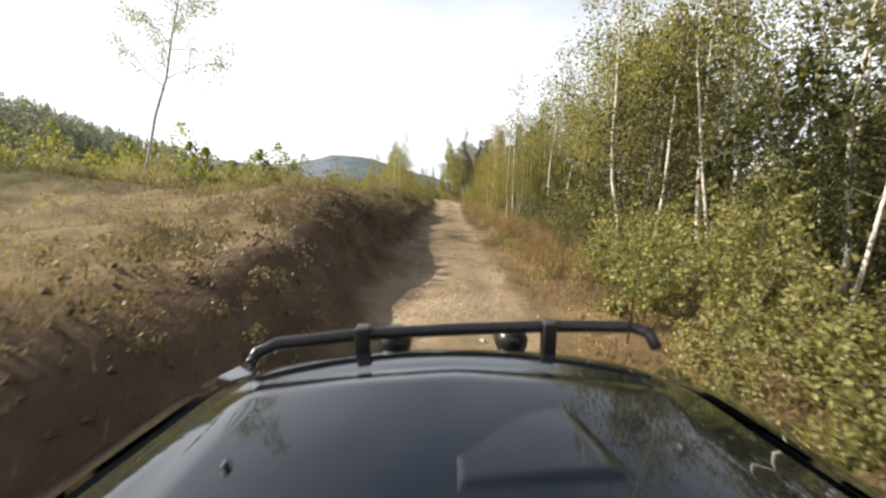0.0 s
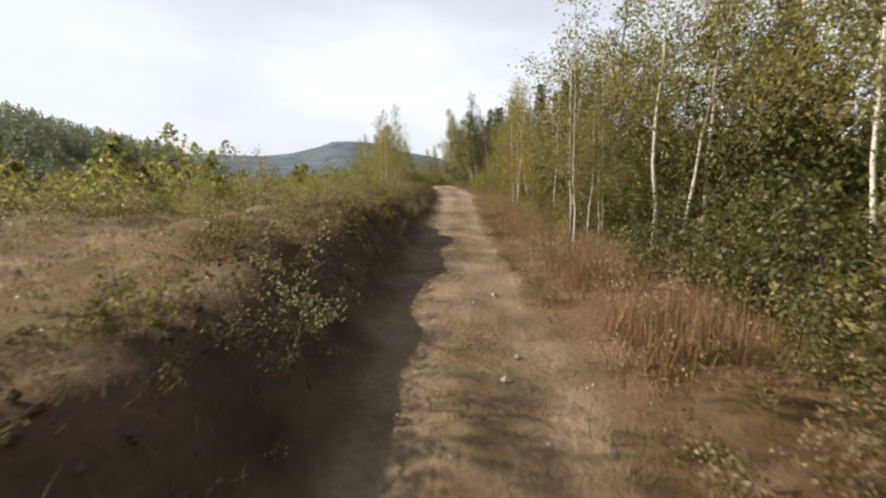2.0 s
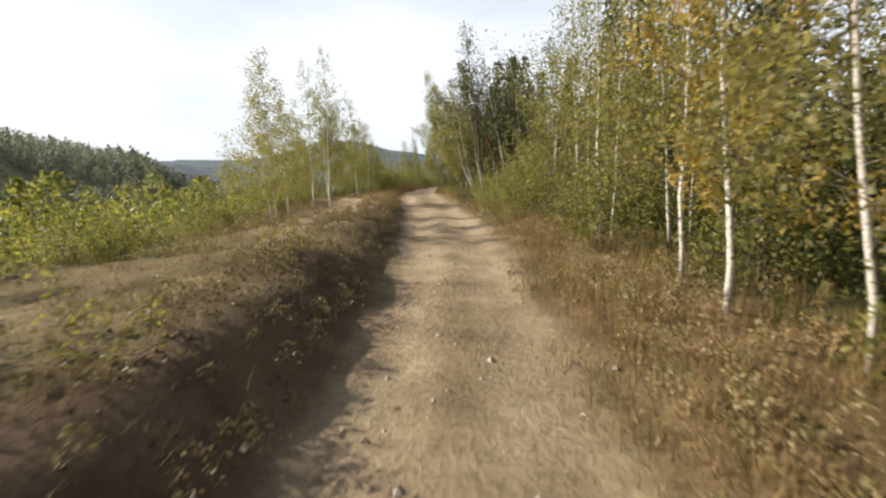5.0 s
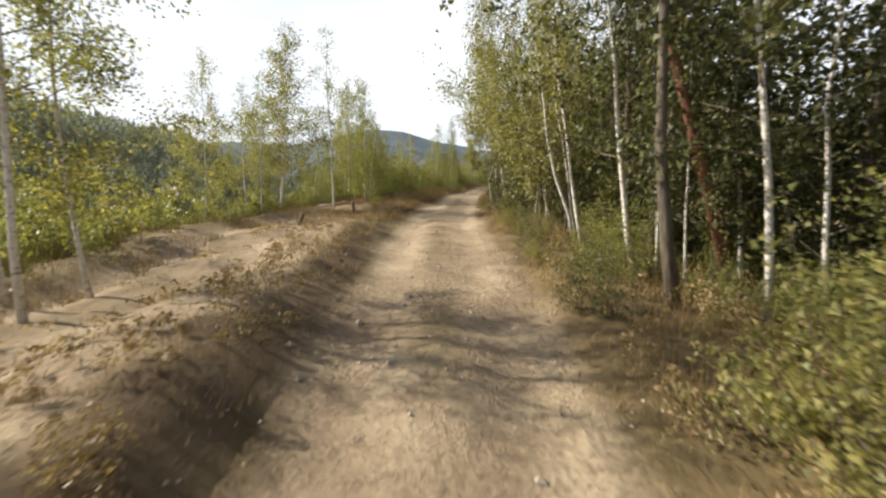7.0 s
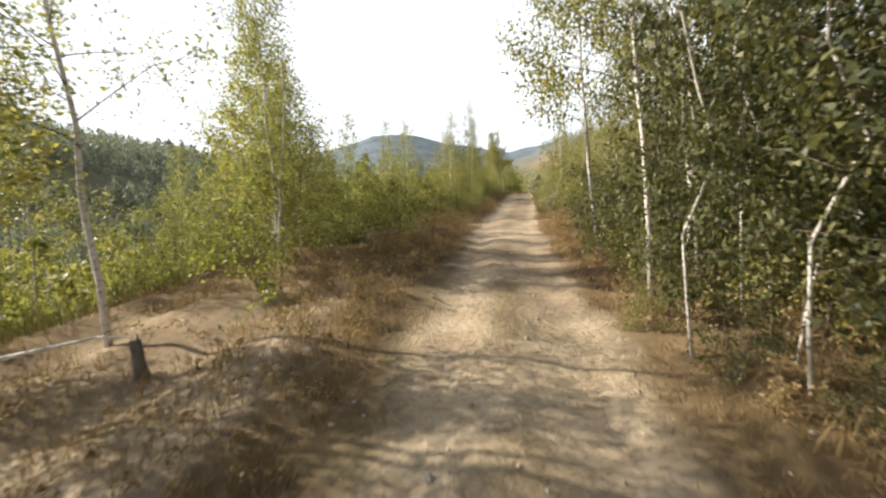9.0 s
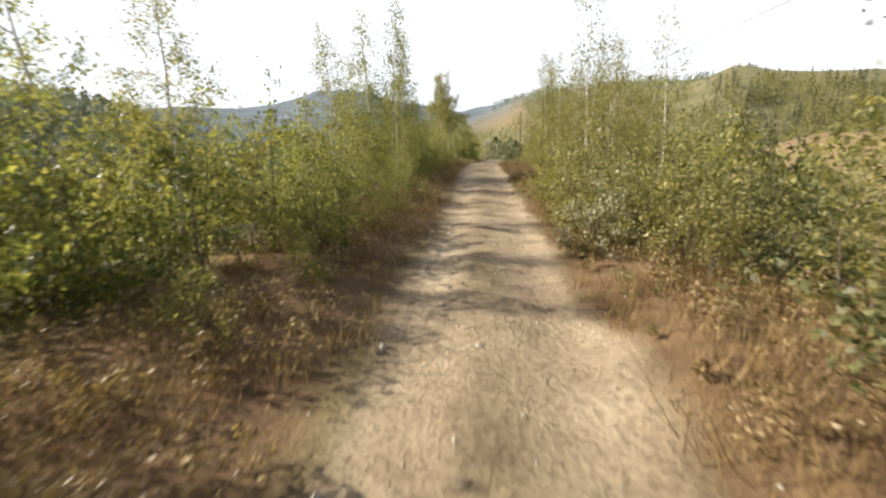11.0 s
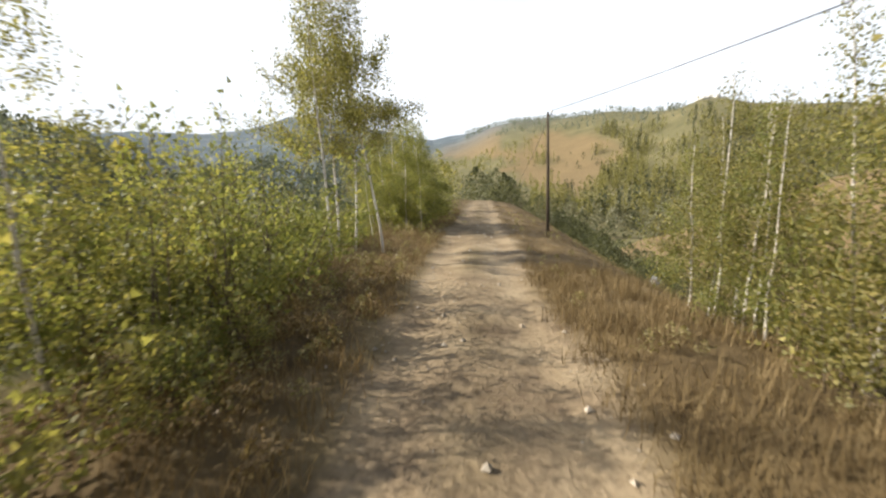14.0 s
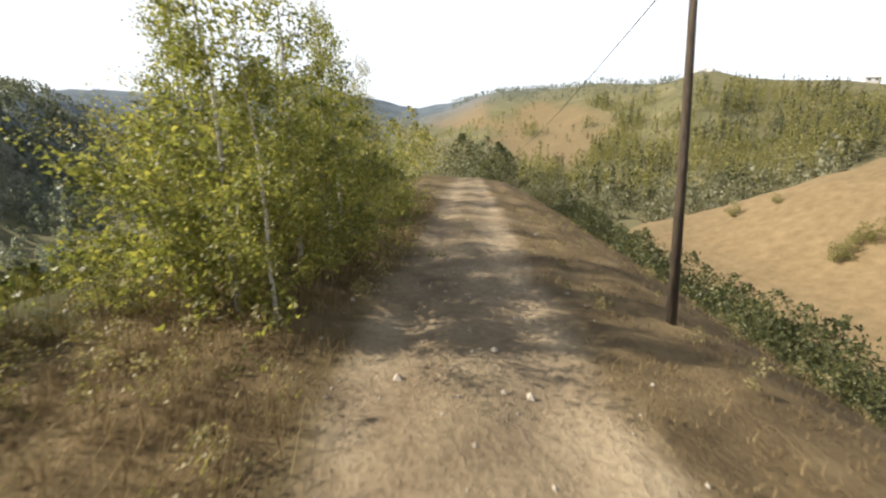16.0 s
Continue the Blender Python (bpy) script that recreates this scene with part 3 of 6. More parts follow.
def broadleaf(name, seed, h, radius, start, reach, count, bark_mat, leaf_mat, limbs=20, stems=1, size=0.10, narrow=0.5, wiggle=0.04, fuzz=0.16, broad=False, rhomb=False, **tags):
    """A birch or shrub: tapered stems, rising limbs with twigs, and a crown of single leaves along them."""
    rs = np.random.RandomState(seed)
    tree = thing(name, **tags)
    bm_t, bm_l = bmesh.new(), bmesh.new()
    spots = []
    for st in range(stems):
        lean = rs.normal(size=2) * (0.03 if stems == 1 else 0.20)
        hs = h * (1.0 if st == 0 else rs.uniform(0.6, 0.95))
        n = 9 if stems == 1 else 5
        base = rs.normal(size=2) * (0.0 if stems == 1 else 0.12)
        wob = np.cumsum(rs.normal(size=(n, 2)) * wiggle * hs / 6, axis=0)
        wob -= wob[0]
        zs = np.linspace(-0.12, hs, n)
        line = [(base[0] + lean[0] * z + wob[i, 0], base[1] + lean[1] * z + wob[i, 1], z) for i, z in enumerate(zs)]
        rr = [radius * (1.0 if st == 0 else 0.7) * (1 - 0.9 * (i / (n - 1)) ** 0.9) + 0.004 for i in range(n)]
        rr[0] *= 1.15
        tube(bm_t, line, rr if stems == 1 else [v * (1 - 0.75 * i / (n - 1)) for i, v in enumerate(rr)], 7 if stems == 1 else 4)
        pts = np.array(line)
        for k in range(limbs):
            f = start + (0.98 - start) * (k + rs.uniform(0, 0.8)) / limbs
            i = f * (n - 1)
            a, w = int(i), i - int(i)
            p = pts[a] * (1 - w) + pts[min(a + 1, n - 1)] * w
            rel = (f - start) / (1 - start)
            length = reach * ((1 - rel) ** 0.75 * (0.55 + narrow * math.sin(math.pi * min(1, rel * 1.3 + 0.25))) + 0.10) * rs.uniform(0.65, 1.2)
            az = k * 2.4 + rs.uniform(-0.5, 0.5)
            up = rs.uniform(0.35, 0.95)
            d = np.array([math.cos(az), math.sin(az), up])
            d /= np.linalg.norm(d)
            curve = [p]
            for q in range(1, 4):
                curve.append(p + d * length * q / 3 + np.array([0, 0, -0.10 * length * (q / 3) ** 2]) + rs.normal(size=3) * 0.05 * length)
            r0 = max(0.006 if h > 2.1 else 0.003, radius * 0.28 * (1 - 0.7 * rel))
            if stems > 1 and k % 2:
                spots.append((curve[1], curve[3], length * 1.4))
                continue
            tube(bm_l, curve if stems == 1 else [curve[0], curve[2], curve[3]], [r0, r0 * 0.7, r0 * 0.45, 0.003] if stems == 1 else [r0, r0 * 0.6, 0.003], 4 if stems == 1 else 3, False)
            for q in range(3):
                o = curve[1 + q % 3] * 0.6 + curve[min(2 + q % 2, 3)] * 0.4
                e = o + (d + rs.normal(size=3) * 0.7) * length * 0.28
                if stems == 1:
                    tube(bm_l, [o, e], [0.005 if h > 2.1 else 0.0025, 0.002], 3, False)
                spots.append((o, e, length))
            spots.append((curve[1], curve[3], length * 1.4))
        spots.append((pts[-2], pts[-1], reach * 0.9))
    weights = np.array([s[2] for s in spots])
    pick = rs.choice(len(spots), size=count, p=weights / weights.sum())
    a = np.array([spots[i][0] for i in pick])
    b = np.array([spots[i][1] for i in pick])
    t = rs.uniform(0, 1.1, size=count)[:, None]
    c = a + (b - a) * t + rs.normal(size=(count, 3)) * (fuzz * reach * 0.42)
    c[:, 2] -= np.abs(rs.normal(size=count)) * 0.08 * reach
    c[:, 2] = np.maximum(c[:, 2], 0.03)
    part("trunk", bm_t, bark_mat, tree)
    tagged(part("branchwork", bm_l, M_TWIG, tree, "thin brown branches and twigs"), kind="stuff")
    v, f = leaves(rs, c, rs.uniform(0.6, 1.35, size=count) * size, simple=not broad and not rhomb and h > 1.6, oval=broad)
    raw_part("crown", v, f, leaf_mat, tree)
    return tree


def conifer(name, seed, h, radius, start, reach, bark_mat, rows=26, sprays=9, **tags):
    """A spruce or pine: straight trunk, whorls of drooping boughs with flat needle sprays."""
    rs = np.random.RandomState(seed)
    tree = thing(name, **tags)
    bm_t, bm_l = bmesh.new(), bmesh.new()
    tube(bm_t, [(0, 0, -0.15), (0.01, 0, h * 0.3), (0, 0.02, h * 0.7), (0, 0, h)], [radius * 1.3, radius * 0.85, radius * 0.45, 0.01], 9)
    cs, sz = [], []
    for k in range(rows):
        f = start + (0.99 - start) * k / rows
        for j in range(5):
            az = k * 1.1 + j * 1.257 + rs.uniform(-0.3, 0.3)
            length = (reach * (1 - (f - start) / (1 - start)) ** 0.8 + 0.12) * rs.uniform(0.7, 1.15)
            d = np.array([math.cos(az), math.sin(az), 0.0])
            p = np.array([0, 0, f * h])
            pts = [p, p + d * length * 0.5 + [0, 0, -0.02 * length], p + d * length + [0, 0, -0.22 * length]]
            tube(bm_l, pts, [0.016, 0.010, 0.003], 3, False)
            for q in range(sprays):
                t = rs.uniform(0.15, 1.05)
                cs.append(p + d * length * t + np.array([0, 0, -0.2 * length * t * t]) + rs.normal(size=3) * 0.07)
                sz.append(rs.uniform(0.14, 0.30))
    part("trunk", bm_t, bark_mat, tree)
    tagged(part("branchwork", bm_l, M_TWIG, tree, "drooping brown boughs"), kind="stuff")
    v, f = leaves(rs, np.array(cs), sz, 0.5, 0.4)
    raw_part("crown", v, f, M_NEEDLE, tree)
    return tree


def on_ground(x, y):
    return float(height(np.array([x]), np.array([y]))[0])


def planted(proto, x, y, size=1.0, turn=0.0, lean_x=0.0, lean_y=0.0, wide=None, sink=0.03, **tags):
    """A copy of a tree at a place of the plan; lean: sideways drift per metre of height."""
    wide = size if wide is None else wide
    m = Matrix.Translation((x, y, on_ground(x, y) - sink))
    tilt = Euler((-math.atan(lean_y), math.atan(lean_x), 0)).to_matrix().to_4x4()
    m = m @ tilt @ Matrix.Rotation(turn, 4, "Z") @ Matrix.Diagonal((wide, wide, size, 1))
    return tagged(copy_thing(proto, m), **tags)


PROTOS = []


def keep(ob):
    PROTOS.append(ob)
    return ob


B = dict(category="tree")
birch = [
    keep(broadleaf("birch_tree", 11, 6.5, 0.038, 0.24, 1.65, 4200, M_BIRCH, M_LEAF, 22, size=0.06, narrow=0.75, fuzz=0.2, label="slender white-barked birch with olive autumn leaves", group="birches of the wood", **B)),
    keep(broadleaf("birch_tree", 12, 7.0, 0.042, 0.30, 1.85, 4200, M_BIRCH, M_LEAF, 22, size=0.06, narrow=0.75, fuzz=0.2, label="slender white-barked birch with olive autumn leaves", group="birches of the wood", **B)),
    keep(broadleaf("birch_tree", 13, 6.0, 0.033, 0.18, 1.5, 4000, M_BIRCH, M_LEAF_Y, 22, size=0.058, narrow=0.75, fuzz=0.2, label="young white birch with yellowing leaves", group="birches of the wood", **B)),
    keep(broadleaf("birch_tree", 14, 7.5, 0.047, 0.32, 2.1, 4400, M_BIRCH, M_LEAF_G, 24, size=0.062, narrow=0.75, fuzz=0.2, label="tall birch with pale trunk and green leaves", group="birches of the wood", **B)),
]
airy = [
    keep(broadleaf("birch_tree", 21, 6.5, 0.036, 0.34, 1.3, 4000, M_BIRCH, M_LEAF_L, 24, size=0.047, label="thin airy birch with sparse small leaves", group="birches beside the track", **B)),
    keep(broadleaf("birch_tree", 22, 6.5, 0.036, 0.16, 1.55, 8500, M_BIRCH, M_LEAF, 30, size=0.055, label="narrow upright birch with a feathery olive crown", group="birches beside the track", **B)),
]
full = keep(broadleaf("birch_tree", 31, 6.2, 0.038, 0.34, 1.5, 9200, M_BIRCH, M_LEAF, 30, size=0.056, rhomb=True, label="full birch with a dense olive crown beside the track", group="birches beside the track", **B))
leafy = keep(broadleaf("birch_tree", 32, 6.2, 0.055, 0.07, 1.55, 8600, M_BIRCH, M_LEAF_G, 46, size=0.061, fuzz=0.2, rhomb=True, label="broad birch leafy to the ground, green and olive", group="birches beside the track", **B))
S = dict(category="bush")
shrub = [
    keep(broadleaf("bush", 41, 2.3, 0.016, 0.05, 0.95, 1783, M_TWIG, M_LEAF_G, 9, 5, 0.058, label="dense green birch scrub reaching the ground", group="scrub", **S)),
    keep(broadleaf("bush", 42, 2.6, 0.018, 0.06, 1.0, 1854, M_TWIG, M_LEAF, 9, 5, 0.058, label="dense olive scrub with many thin stems", group="scrub", **S)),
    keep(broadleaf("bush", 43, 2.0, 0.015, 0.05, 0.9, 1640, M_TWIG, M_LEAF_Y, 9, 5, 0.056, label="yellowing scrub with many thin stems", group="scrub", **S)),
    keep(broadleaf("bush", 44, 1.7, 0.014, 0.04, 0.85, 1355, M_TWIG, M_LEAF_S, 8, 5, 0.061, label="silvery willow scrub with pale leaves", group="scrub", **S)),
]
lit_shrub = keep(broadleaf("bush", 45, 2.4, 0.016, 0.05, 0.9, 1854, M_TWIG, M_LEAF_L, 10, 5, 0.057, label="birch scrub with yellow-green leaves brightened for sunlight", group="scrub", **S))
olive_birch = keep(broadleaf("birch_tree", 36, 4.4, 0.032, 0.10, 1.2, 8500, M_BIRCH, M_LEAF_G, 26, size=0.052, label="bushy young birch with green autumn leaves", group="birches beside the track", **B))
lit_birch = keep(broadleaf("birch_tree", 33, 4.4, 0.032, 0.10, 1.2, 5600, M_BIRCH, M_LEAF_L, 26, size=0.052, label="bushy young birch with bright yellow-green leaves", group="birches beside the track", **B))
near_shrub = keep(broadleaf("bush", 47, 2.4, 0.016, 0.04, 0.9, 1500, M_TWIG, M_LEAF_N, 9, 5, 0.086, broad=True, label="dense scrub with broad yellow-green leaves beside the track", group="scrub", **S))
# Scrub in the darkened leaf, standing in for shade at the wood's foot.
dark_shrub = keep(broadleaf("bush", 46, 2.3, 0.016, 0.05, 0.95, 1854, M_TWIG, M_LEAF_D, 9, 5, 0.059, label="dark green scrub, its leaves darkened for the shade of the wood", group="scrub", **S))
round_bush = keep(broadleaf("bush", 49, 2.3, 0.016, 0.03, 1.0, 2600, M_TWIG, M_FAR, 9, 5, 0.075, label="round olive bush on the tan meadow", group="bushes on the meadow", **S))
willow = keep(broadleaf("bush", 48, 2.7, 0.014, 0.08, 0.62, 344, M_TWIG, M_LEAF_S, 9, 4, 0.106, broad=True, label="upright willow with large silvery pale leaves", group="scrub", **S))
alder = keep(broadleaf("alder_tree", 34, 5.2, 0.045, 0.10, 1.35, 2300, M_GREY, M_LEAF_N, 28, size=0.08, broad=True, label="alder with broad yellow-green leaves at the wood edge", group="alders of the wood", **B))
orange_birch = keep(broadleaf("birch_tree", 35, 5.4, 0.038, 0.16, 1.2, 3600, M_BIRCH, M_LEAF_O, 24, size=0.062, label="young birch with orange-yellow autumn leaves", group="birches of the wood", **B))
# Wood birches whose crowns carry the shade in their leaf colour.
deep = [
    keep(broadleaf("birch_tree", 15, 7.0, 0.052, 0.24, 1.9, 2600, M_BIRCH, M_LEAF_D, 20, size=0.09, label="birch inside the wood with green leaves darkened for shade", group="birches of the wood", **B)),
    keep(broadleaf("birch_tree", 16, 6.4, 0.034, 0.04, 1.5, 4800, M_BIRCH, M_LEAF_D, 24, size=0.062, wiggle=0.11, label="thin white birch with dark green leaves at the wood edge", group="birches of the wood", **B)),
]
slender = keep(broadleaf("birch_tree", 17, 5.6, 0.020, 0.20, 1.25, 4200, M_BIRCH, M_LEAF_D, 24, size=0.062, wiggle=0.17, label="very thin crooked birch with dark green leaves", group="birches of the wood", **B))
spruce = keep(conifer("spruce_tree", 51, 8.5, 0.11, 0.12, 1.6, M_GREY, label="dark spruce with drooping boughs in the wood", category="tree", group="conifers of the wood"))
pine = keep(conifer("pine_tree", 52, 11.0, 0.16, 0.55, 1.8, M_PINE, 16, 12, label="tall pine with a reddish bare trunk", category="tree", group="conifers of the wood"))
dark_tree = keep(broadleaf("aspen_tree", 61, 7.5, 0.075, 0.40, 1.7, 3600, M_GREY, M_LEAF_D, 26, size=0.07, label="dark-barked aspen with green leaves at the wood edge", category="tree", group="aspens of the wood"))
weed = keep(broadleaf("weed_plant", 73, 0.8, 0.003, 0.10, 0.34, 420, M_TWIG, M_LEAF_Y, 9, 4, 0.042, label="yellow-green leafy weed on the earth bank", category="plant", group="weeds on the bank"))
sapling = keep(broadleaf("sapling", 71, 1.1, 0.004, 0.15, 0.40, 800, M_TWIG, M_LEAF_S, 10, 3, 0.028, label="small pale-leaved sapling on the bank", category="bush", group="saplings on the bank"))

young_aspen = keep(broadleaf("young_aspen", 72, 2.0, 0.008, 0.52, 0.33, 2400, M_TWIG, M_LEAF_S, 24, 1, 0.025, fuzz=0.34, broad=True, label="young pale-leaved aspen on the crest of the bank", category="tree"))

rs = np.random.RandomState(5)
PLACED = []


def put(proto, x, y, size=1.0, lean_x=0.0, lean_y=0.0, wide=None, **tags):
    PLACED.append((x, y))
    return planted(proto, x, y, size, rs.uniform(0, 6.28), lean_x, lean_y, wide, **tags)


# birches at the edge of the wood, along the first stretch: x, y, kind, size, lean
for x, y, k, s, lx in (
        (3.75, 18.0, 1, 1.05, 0.0), (4.2, 17.8, 0, 0.95, 0.09), (5.1, 18.8, 3, 1.0, 0.05), (2.02, 17.5, 2, 0.62, -0.05), (3.3, 19.9, 0, 0.75, 0.0),
        (2.57, 20.05, 2, 1.05, -0.04), (2.88, 21.4, 2, 0.8, 0.0), (3.1, 19.5, 0, 0.5, 0.0), (2.75, 19.1, 2, 0.55, 0.03),
        (3.5, 9.2, 1, 0.95, -0.10), (4.0, 8.6, 0, 1.0, -0.03), (6.2, 9.6, 3, 1.25, -0.16), (5.2, 13.1, 0, 1.0, -0.12), (6.4, 12.5, 3, 1.1, -0.06),
        (7.3, 11.3, 1, 1.3, -0.12), (5.6, 15.2, 1, 1.05, -0.04), (6.6, 15.9, 0, 1.1, 0.0), (9.0, 17.0, 3, 1.2, 0.0), (8.2, 13.8, 1, 1.15, -0.05),
        (1.9, 27.1, 2, 0.75, -0.06), (2.6, 28.1, 2, 0.9, -0.12), (3.1, 25.0, 0, 0.85, 0.0), (4.9, 24.4, 1, 0.9, -0.1),
        (3.2, 32.0, 2, 1.0, 0.0), (2.8, 35.0, 1, 0.95, 0.0), (3.4, 38.5, 3, 0.95, -0.04)):
    put(birch[k], x, y, s, lx)
# along the second stretch
for x, y, k, s, lx in (
        (1.93, 44.35, 0, 1.0, -0.14), (1.02, 45.9, 1, 1.0, -0.14), (1.52, 45.4, 0, 0.5, -0.05), (0.6, 48.3, 1, 1.0, -0.26), (0.62, 47.5, 3, 0.9, -0.2),
        (0.75, 48.9, 0, 1.0, -0.24), (1.75, 46.8, 0, 0.9, -0.05), (1.5, 46.4, 2, 0.6, 0.0), (2.0, 47.8, 1, 0.9, -0.08), (3.4, 41.6, 3, 1.0, -0.08),
        (0.45, 50.2, 4, 0.9, -0.2), (0.42, 51.6, 4, 0.95, -0.2), (0.35, 53.6, 4, 0.85, -0.24), (0.5, 55.4, 4, 0.85, -0.1), (0.7, 55.9, 4, 0.9, -0.08),
        (-1.05, 55.73, 5, 0.8, -0.03), (-0.58, 54.95, 5, 0.8, -0.06), (-0.3, 55.6, 5, 0.75, 0.08), (-0.1, 56.9, 5, 0.9, -0.14), (0.4, 57.3, 5, 0.9, -0.1), (0.1, 58.6, 1, 0.85, -0.12), (0.3, 60.8, 0, 0.8, -0.1), (1.6, 53.0, 4, 1.0, -0.1), (0.9, 52.4, 4, 0.95, -0.15), (0.3, 62.5, 3, 0.75, 0.0)):
    put(deep[1] if k == 4 else slender if k == 5 else deep[0] if x > 0.9 else birch[k], x, y, s * (0.86 if y < 49.5 else 1.08), lx, wide=s * 0.85)
for x, y, z, lx in ((-0.85, 57.6, 1.25, -0.13), (-0.5, 54.0, 1.25, -0.16), (-0.9, 60.5, 1.1, -0.10)):
    put(full, x, y, z, lx, wide=1.0)
for x, y, z in ((0.2, 55.1, 1.0), (0.7, 56.6, 1.1), (1.2, 54.4, 1.15), (-0.2, 58.3, 0.9)):
    put(deep[1], x, y, z, -0.04)
put(orange_birch, 2.3, 29.4, 0.95)
put(orange_birch, 1.95, 26.4, 0.62)
for x, y, z in ((0.1, 50.1, 1.0), (0.55, 49.2, 0.9), (0.9, 50.9, 1.0)):
    put(alder, x, y, z, -0.04)
put(young_aspen, -1.62, 20.25, 0.9)
put(dark_tree, 1.02, 44.4, 1.0, -0.10, wide=1.0)
put(dark_tree, 1.25, 47.2, 0.8, -0.05)
put(pine, 2.08, 45.3, 0.6, -0.34, wide=0.52)
for x, y, z in ((2.9, 44.9, 1.0), (3.5, 44.2, 1.05), (2.6, 46.2, 1.0)):
    put(deep[1], x, y, z, -0.03)
put(spruce, 4.6, 44.4, 0.72)
put(spruce, 3.6, 45.6, 0.68, wide=0.8)
put(spruce, 2.4, 46.4, 0.78, wide=0.85)
put(spruce, 1.95, 48.0, 0.80, wide=0.85)
put(spruce, 1.9, 50.4, 0.72, wide=0.8)
put(spruce, 2.9, 49.4, 0.85, wide=0.9)
put(spruce, 5.1, 46.9, 0.66)
put(spruce, 3.4, 47.6, 0.68, wide=0.8)
# along the third stretch, on the side of the gully
for x, y, k, s, lx in (
        (-0.1, 73.7, 2, 0.60, -0.05), (1.35, 77.2, 2, 0.60, 0.0), (1.7, 87.6, 0, 0.72, 0.02), (1.97, 81.1, 2, 0.62, 0.0), (1.5, 81.7, 0, 0.5, 0.0), (0.65, 78.7, 2, 0.45, 0.10),
        (2.7, 85.8, 2, 0.6, 0.0), (3.1, 81.1, 0, 0.65, 0.0), (1.2, 86.0, 1, 0.62, 0.0), (1.9, 88.6, 2, 0.55, 0.0), (1.6, 89.9, 2, 0.42, 0.0), (1.8, 91.2, 2, 0.42, 0.0),
        (1.6, 90.8, 2, 0.48, -0.03), (1.7, 90.2, 2, 0.42, 0.0), (3.0, 90.3, 0, 0.62, -0.08), (2.2, 79.4, 2, 0.55, 0.0), (1.06, 86.4, 2, 0.66, 0.0), (1.5, 84.4, 2, 0.5, 0.0), (0.85, 82.2, 2, 0.28, 0.05), (3.9, 88.4, 2, 0.55, 0.0), (2.6, 88.0, 0, 0.55, 0.0), (3.3, 86.4, 2, 0.6, 0.0)):
    put(birch[k], x, y, s * (1.3 if y < 89.5 else 1.05), lx, wide=s * 1.15)
# birches on the open side of the second stretch
for x, y, k, s, lx in (
        (-5.5, 43.1, 0, 1.0, 0.0), (-5.75, 44.1, 1, 0.8, 0.0), (-6.3, 43.6, 0, 0.95, -0.03), (-8.4, 53.0, 0, 0.7, 0.0),
        (-9.8, 52.2, 1, 0.85, 0.0), (-7.05, 55.9, 0, 1.05, -0.03),
        (-12.0, 59.0, 1, 0.95, 0.0), (-7.85, 60.9, 1, 0.92, 0.0), (-6.45, 59.5, 1, 0.6, 0.0), (-8.2, 61.2, 1, 0.9, 0.0), (-11.6, 57.6, 0, 1.0, 0.0), (-9.0, 63.0, 1, 0.9, 0.0)):
    put(airy[k], x, y, s, lx)
put(airy[1], -8.37, 54.2, 0.98, wide=1.3)
put(airy[1], -8.6, 54.7, 0.9, wide=1.15)
put(leafy, -6.85, 59.5, 0.85, wide=0.9)
for x, y, s in ((-8.5, 11.9, 1.25), (-5.4, 37.3, 0.72), (-5.9, 39.5, 0.6), (-4.6, 35.0, 0.5)):
    put(airy[1 if s < 1 else 0], x, y, s, 0.2 if s > 1 else 0.0, wide=s * (1.3 if s < 1 else 0.9))
# birches on the open side of the third stretch
for x, y, s, lx in ((-4.0, 94.5, 0.95, -0.05), (-4.05, 95.5, 0.95, -0.04), (-3.7, 95.7, 1.0, 0.0), (-3.05, 95.7, 1.0, -0.18)):
    put(full, x, y, s, lx, wide=0.8)
put(leafy, -5.3, 79.9, 1.0, 0.03, wide=0.9)
put(leafy, -5.9, 80.4, 0.92, 0.0, wide=0.95)
put(leafy, -5.0, 80.6, 0.85, 0.05, wide=0.75)
put(leafy, 2.5, 81.3, 0.88, 0.0, wide=0.6)
put(airy[0], -6.9, 81.0, 0.72, 0.0, wide=1.2)
put(airy[0], -3.5, 97.4, 0.3, -0.1, wide=0.35)
for x, y, s in ((-4.3, 97.2, 0.5), (-4.9, 98.0, 0.6), (-5.4, 97.3, 0.65), (-4.4, 98.9, 0.5), (-5.2, 99.2, 0.65), (-4.0, 100.0, 0.5), (-6.0, 98.4, 0.7), (-3.9, 98.2, 0.35), (-4.9, 96.6, 0.5)):
    put(shrub[0], x, y, s, wide=s * 1.1)
put(leafy, -2.3, 102.6, 0.62, 0.0, wide=0.5)
for x, y, s in ((-4.9, 94.4, 0.66), (-5.2, 95.7, 0.78), (-5.6, 94.9, 0.8), (-4.6, 95.5, 0.55), (-5.9, 93.8, 0.75)):
    put(shrub[0], x, y, s)
for x, y, s in ((-4.8, 77.5, 0.5), (-6.0, 77.6, 0.45), (-4.1, 112.0, 1.0), (-4.0, 118.0, 1.0), (-3.6, 106.0, 0.6), (-4.1, 102.3, 0.62), (-4.6, 88.5, 0.5), (-5.0, 84.5, 0.5), (-5.2, 72.5, 0.55), (-6.8, 70.0, 0.6)):
    put(airy[1], x, y, s, wide=s * 1.25)


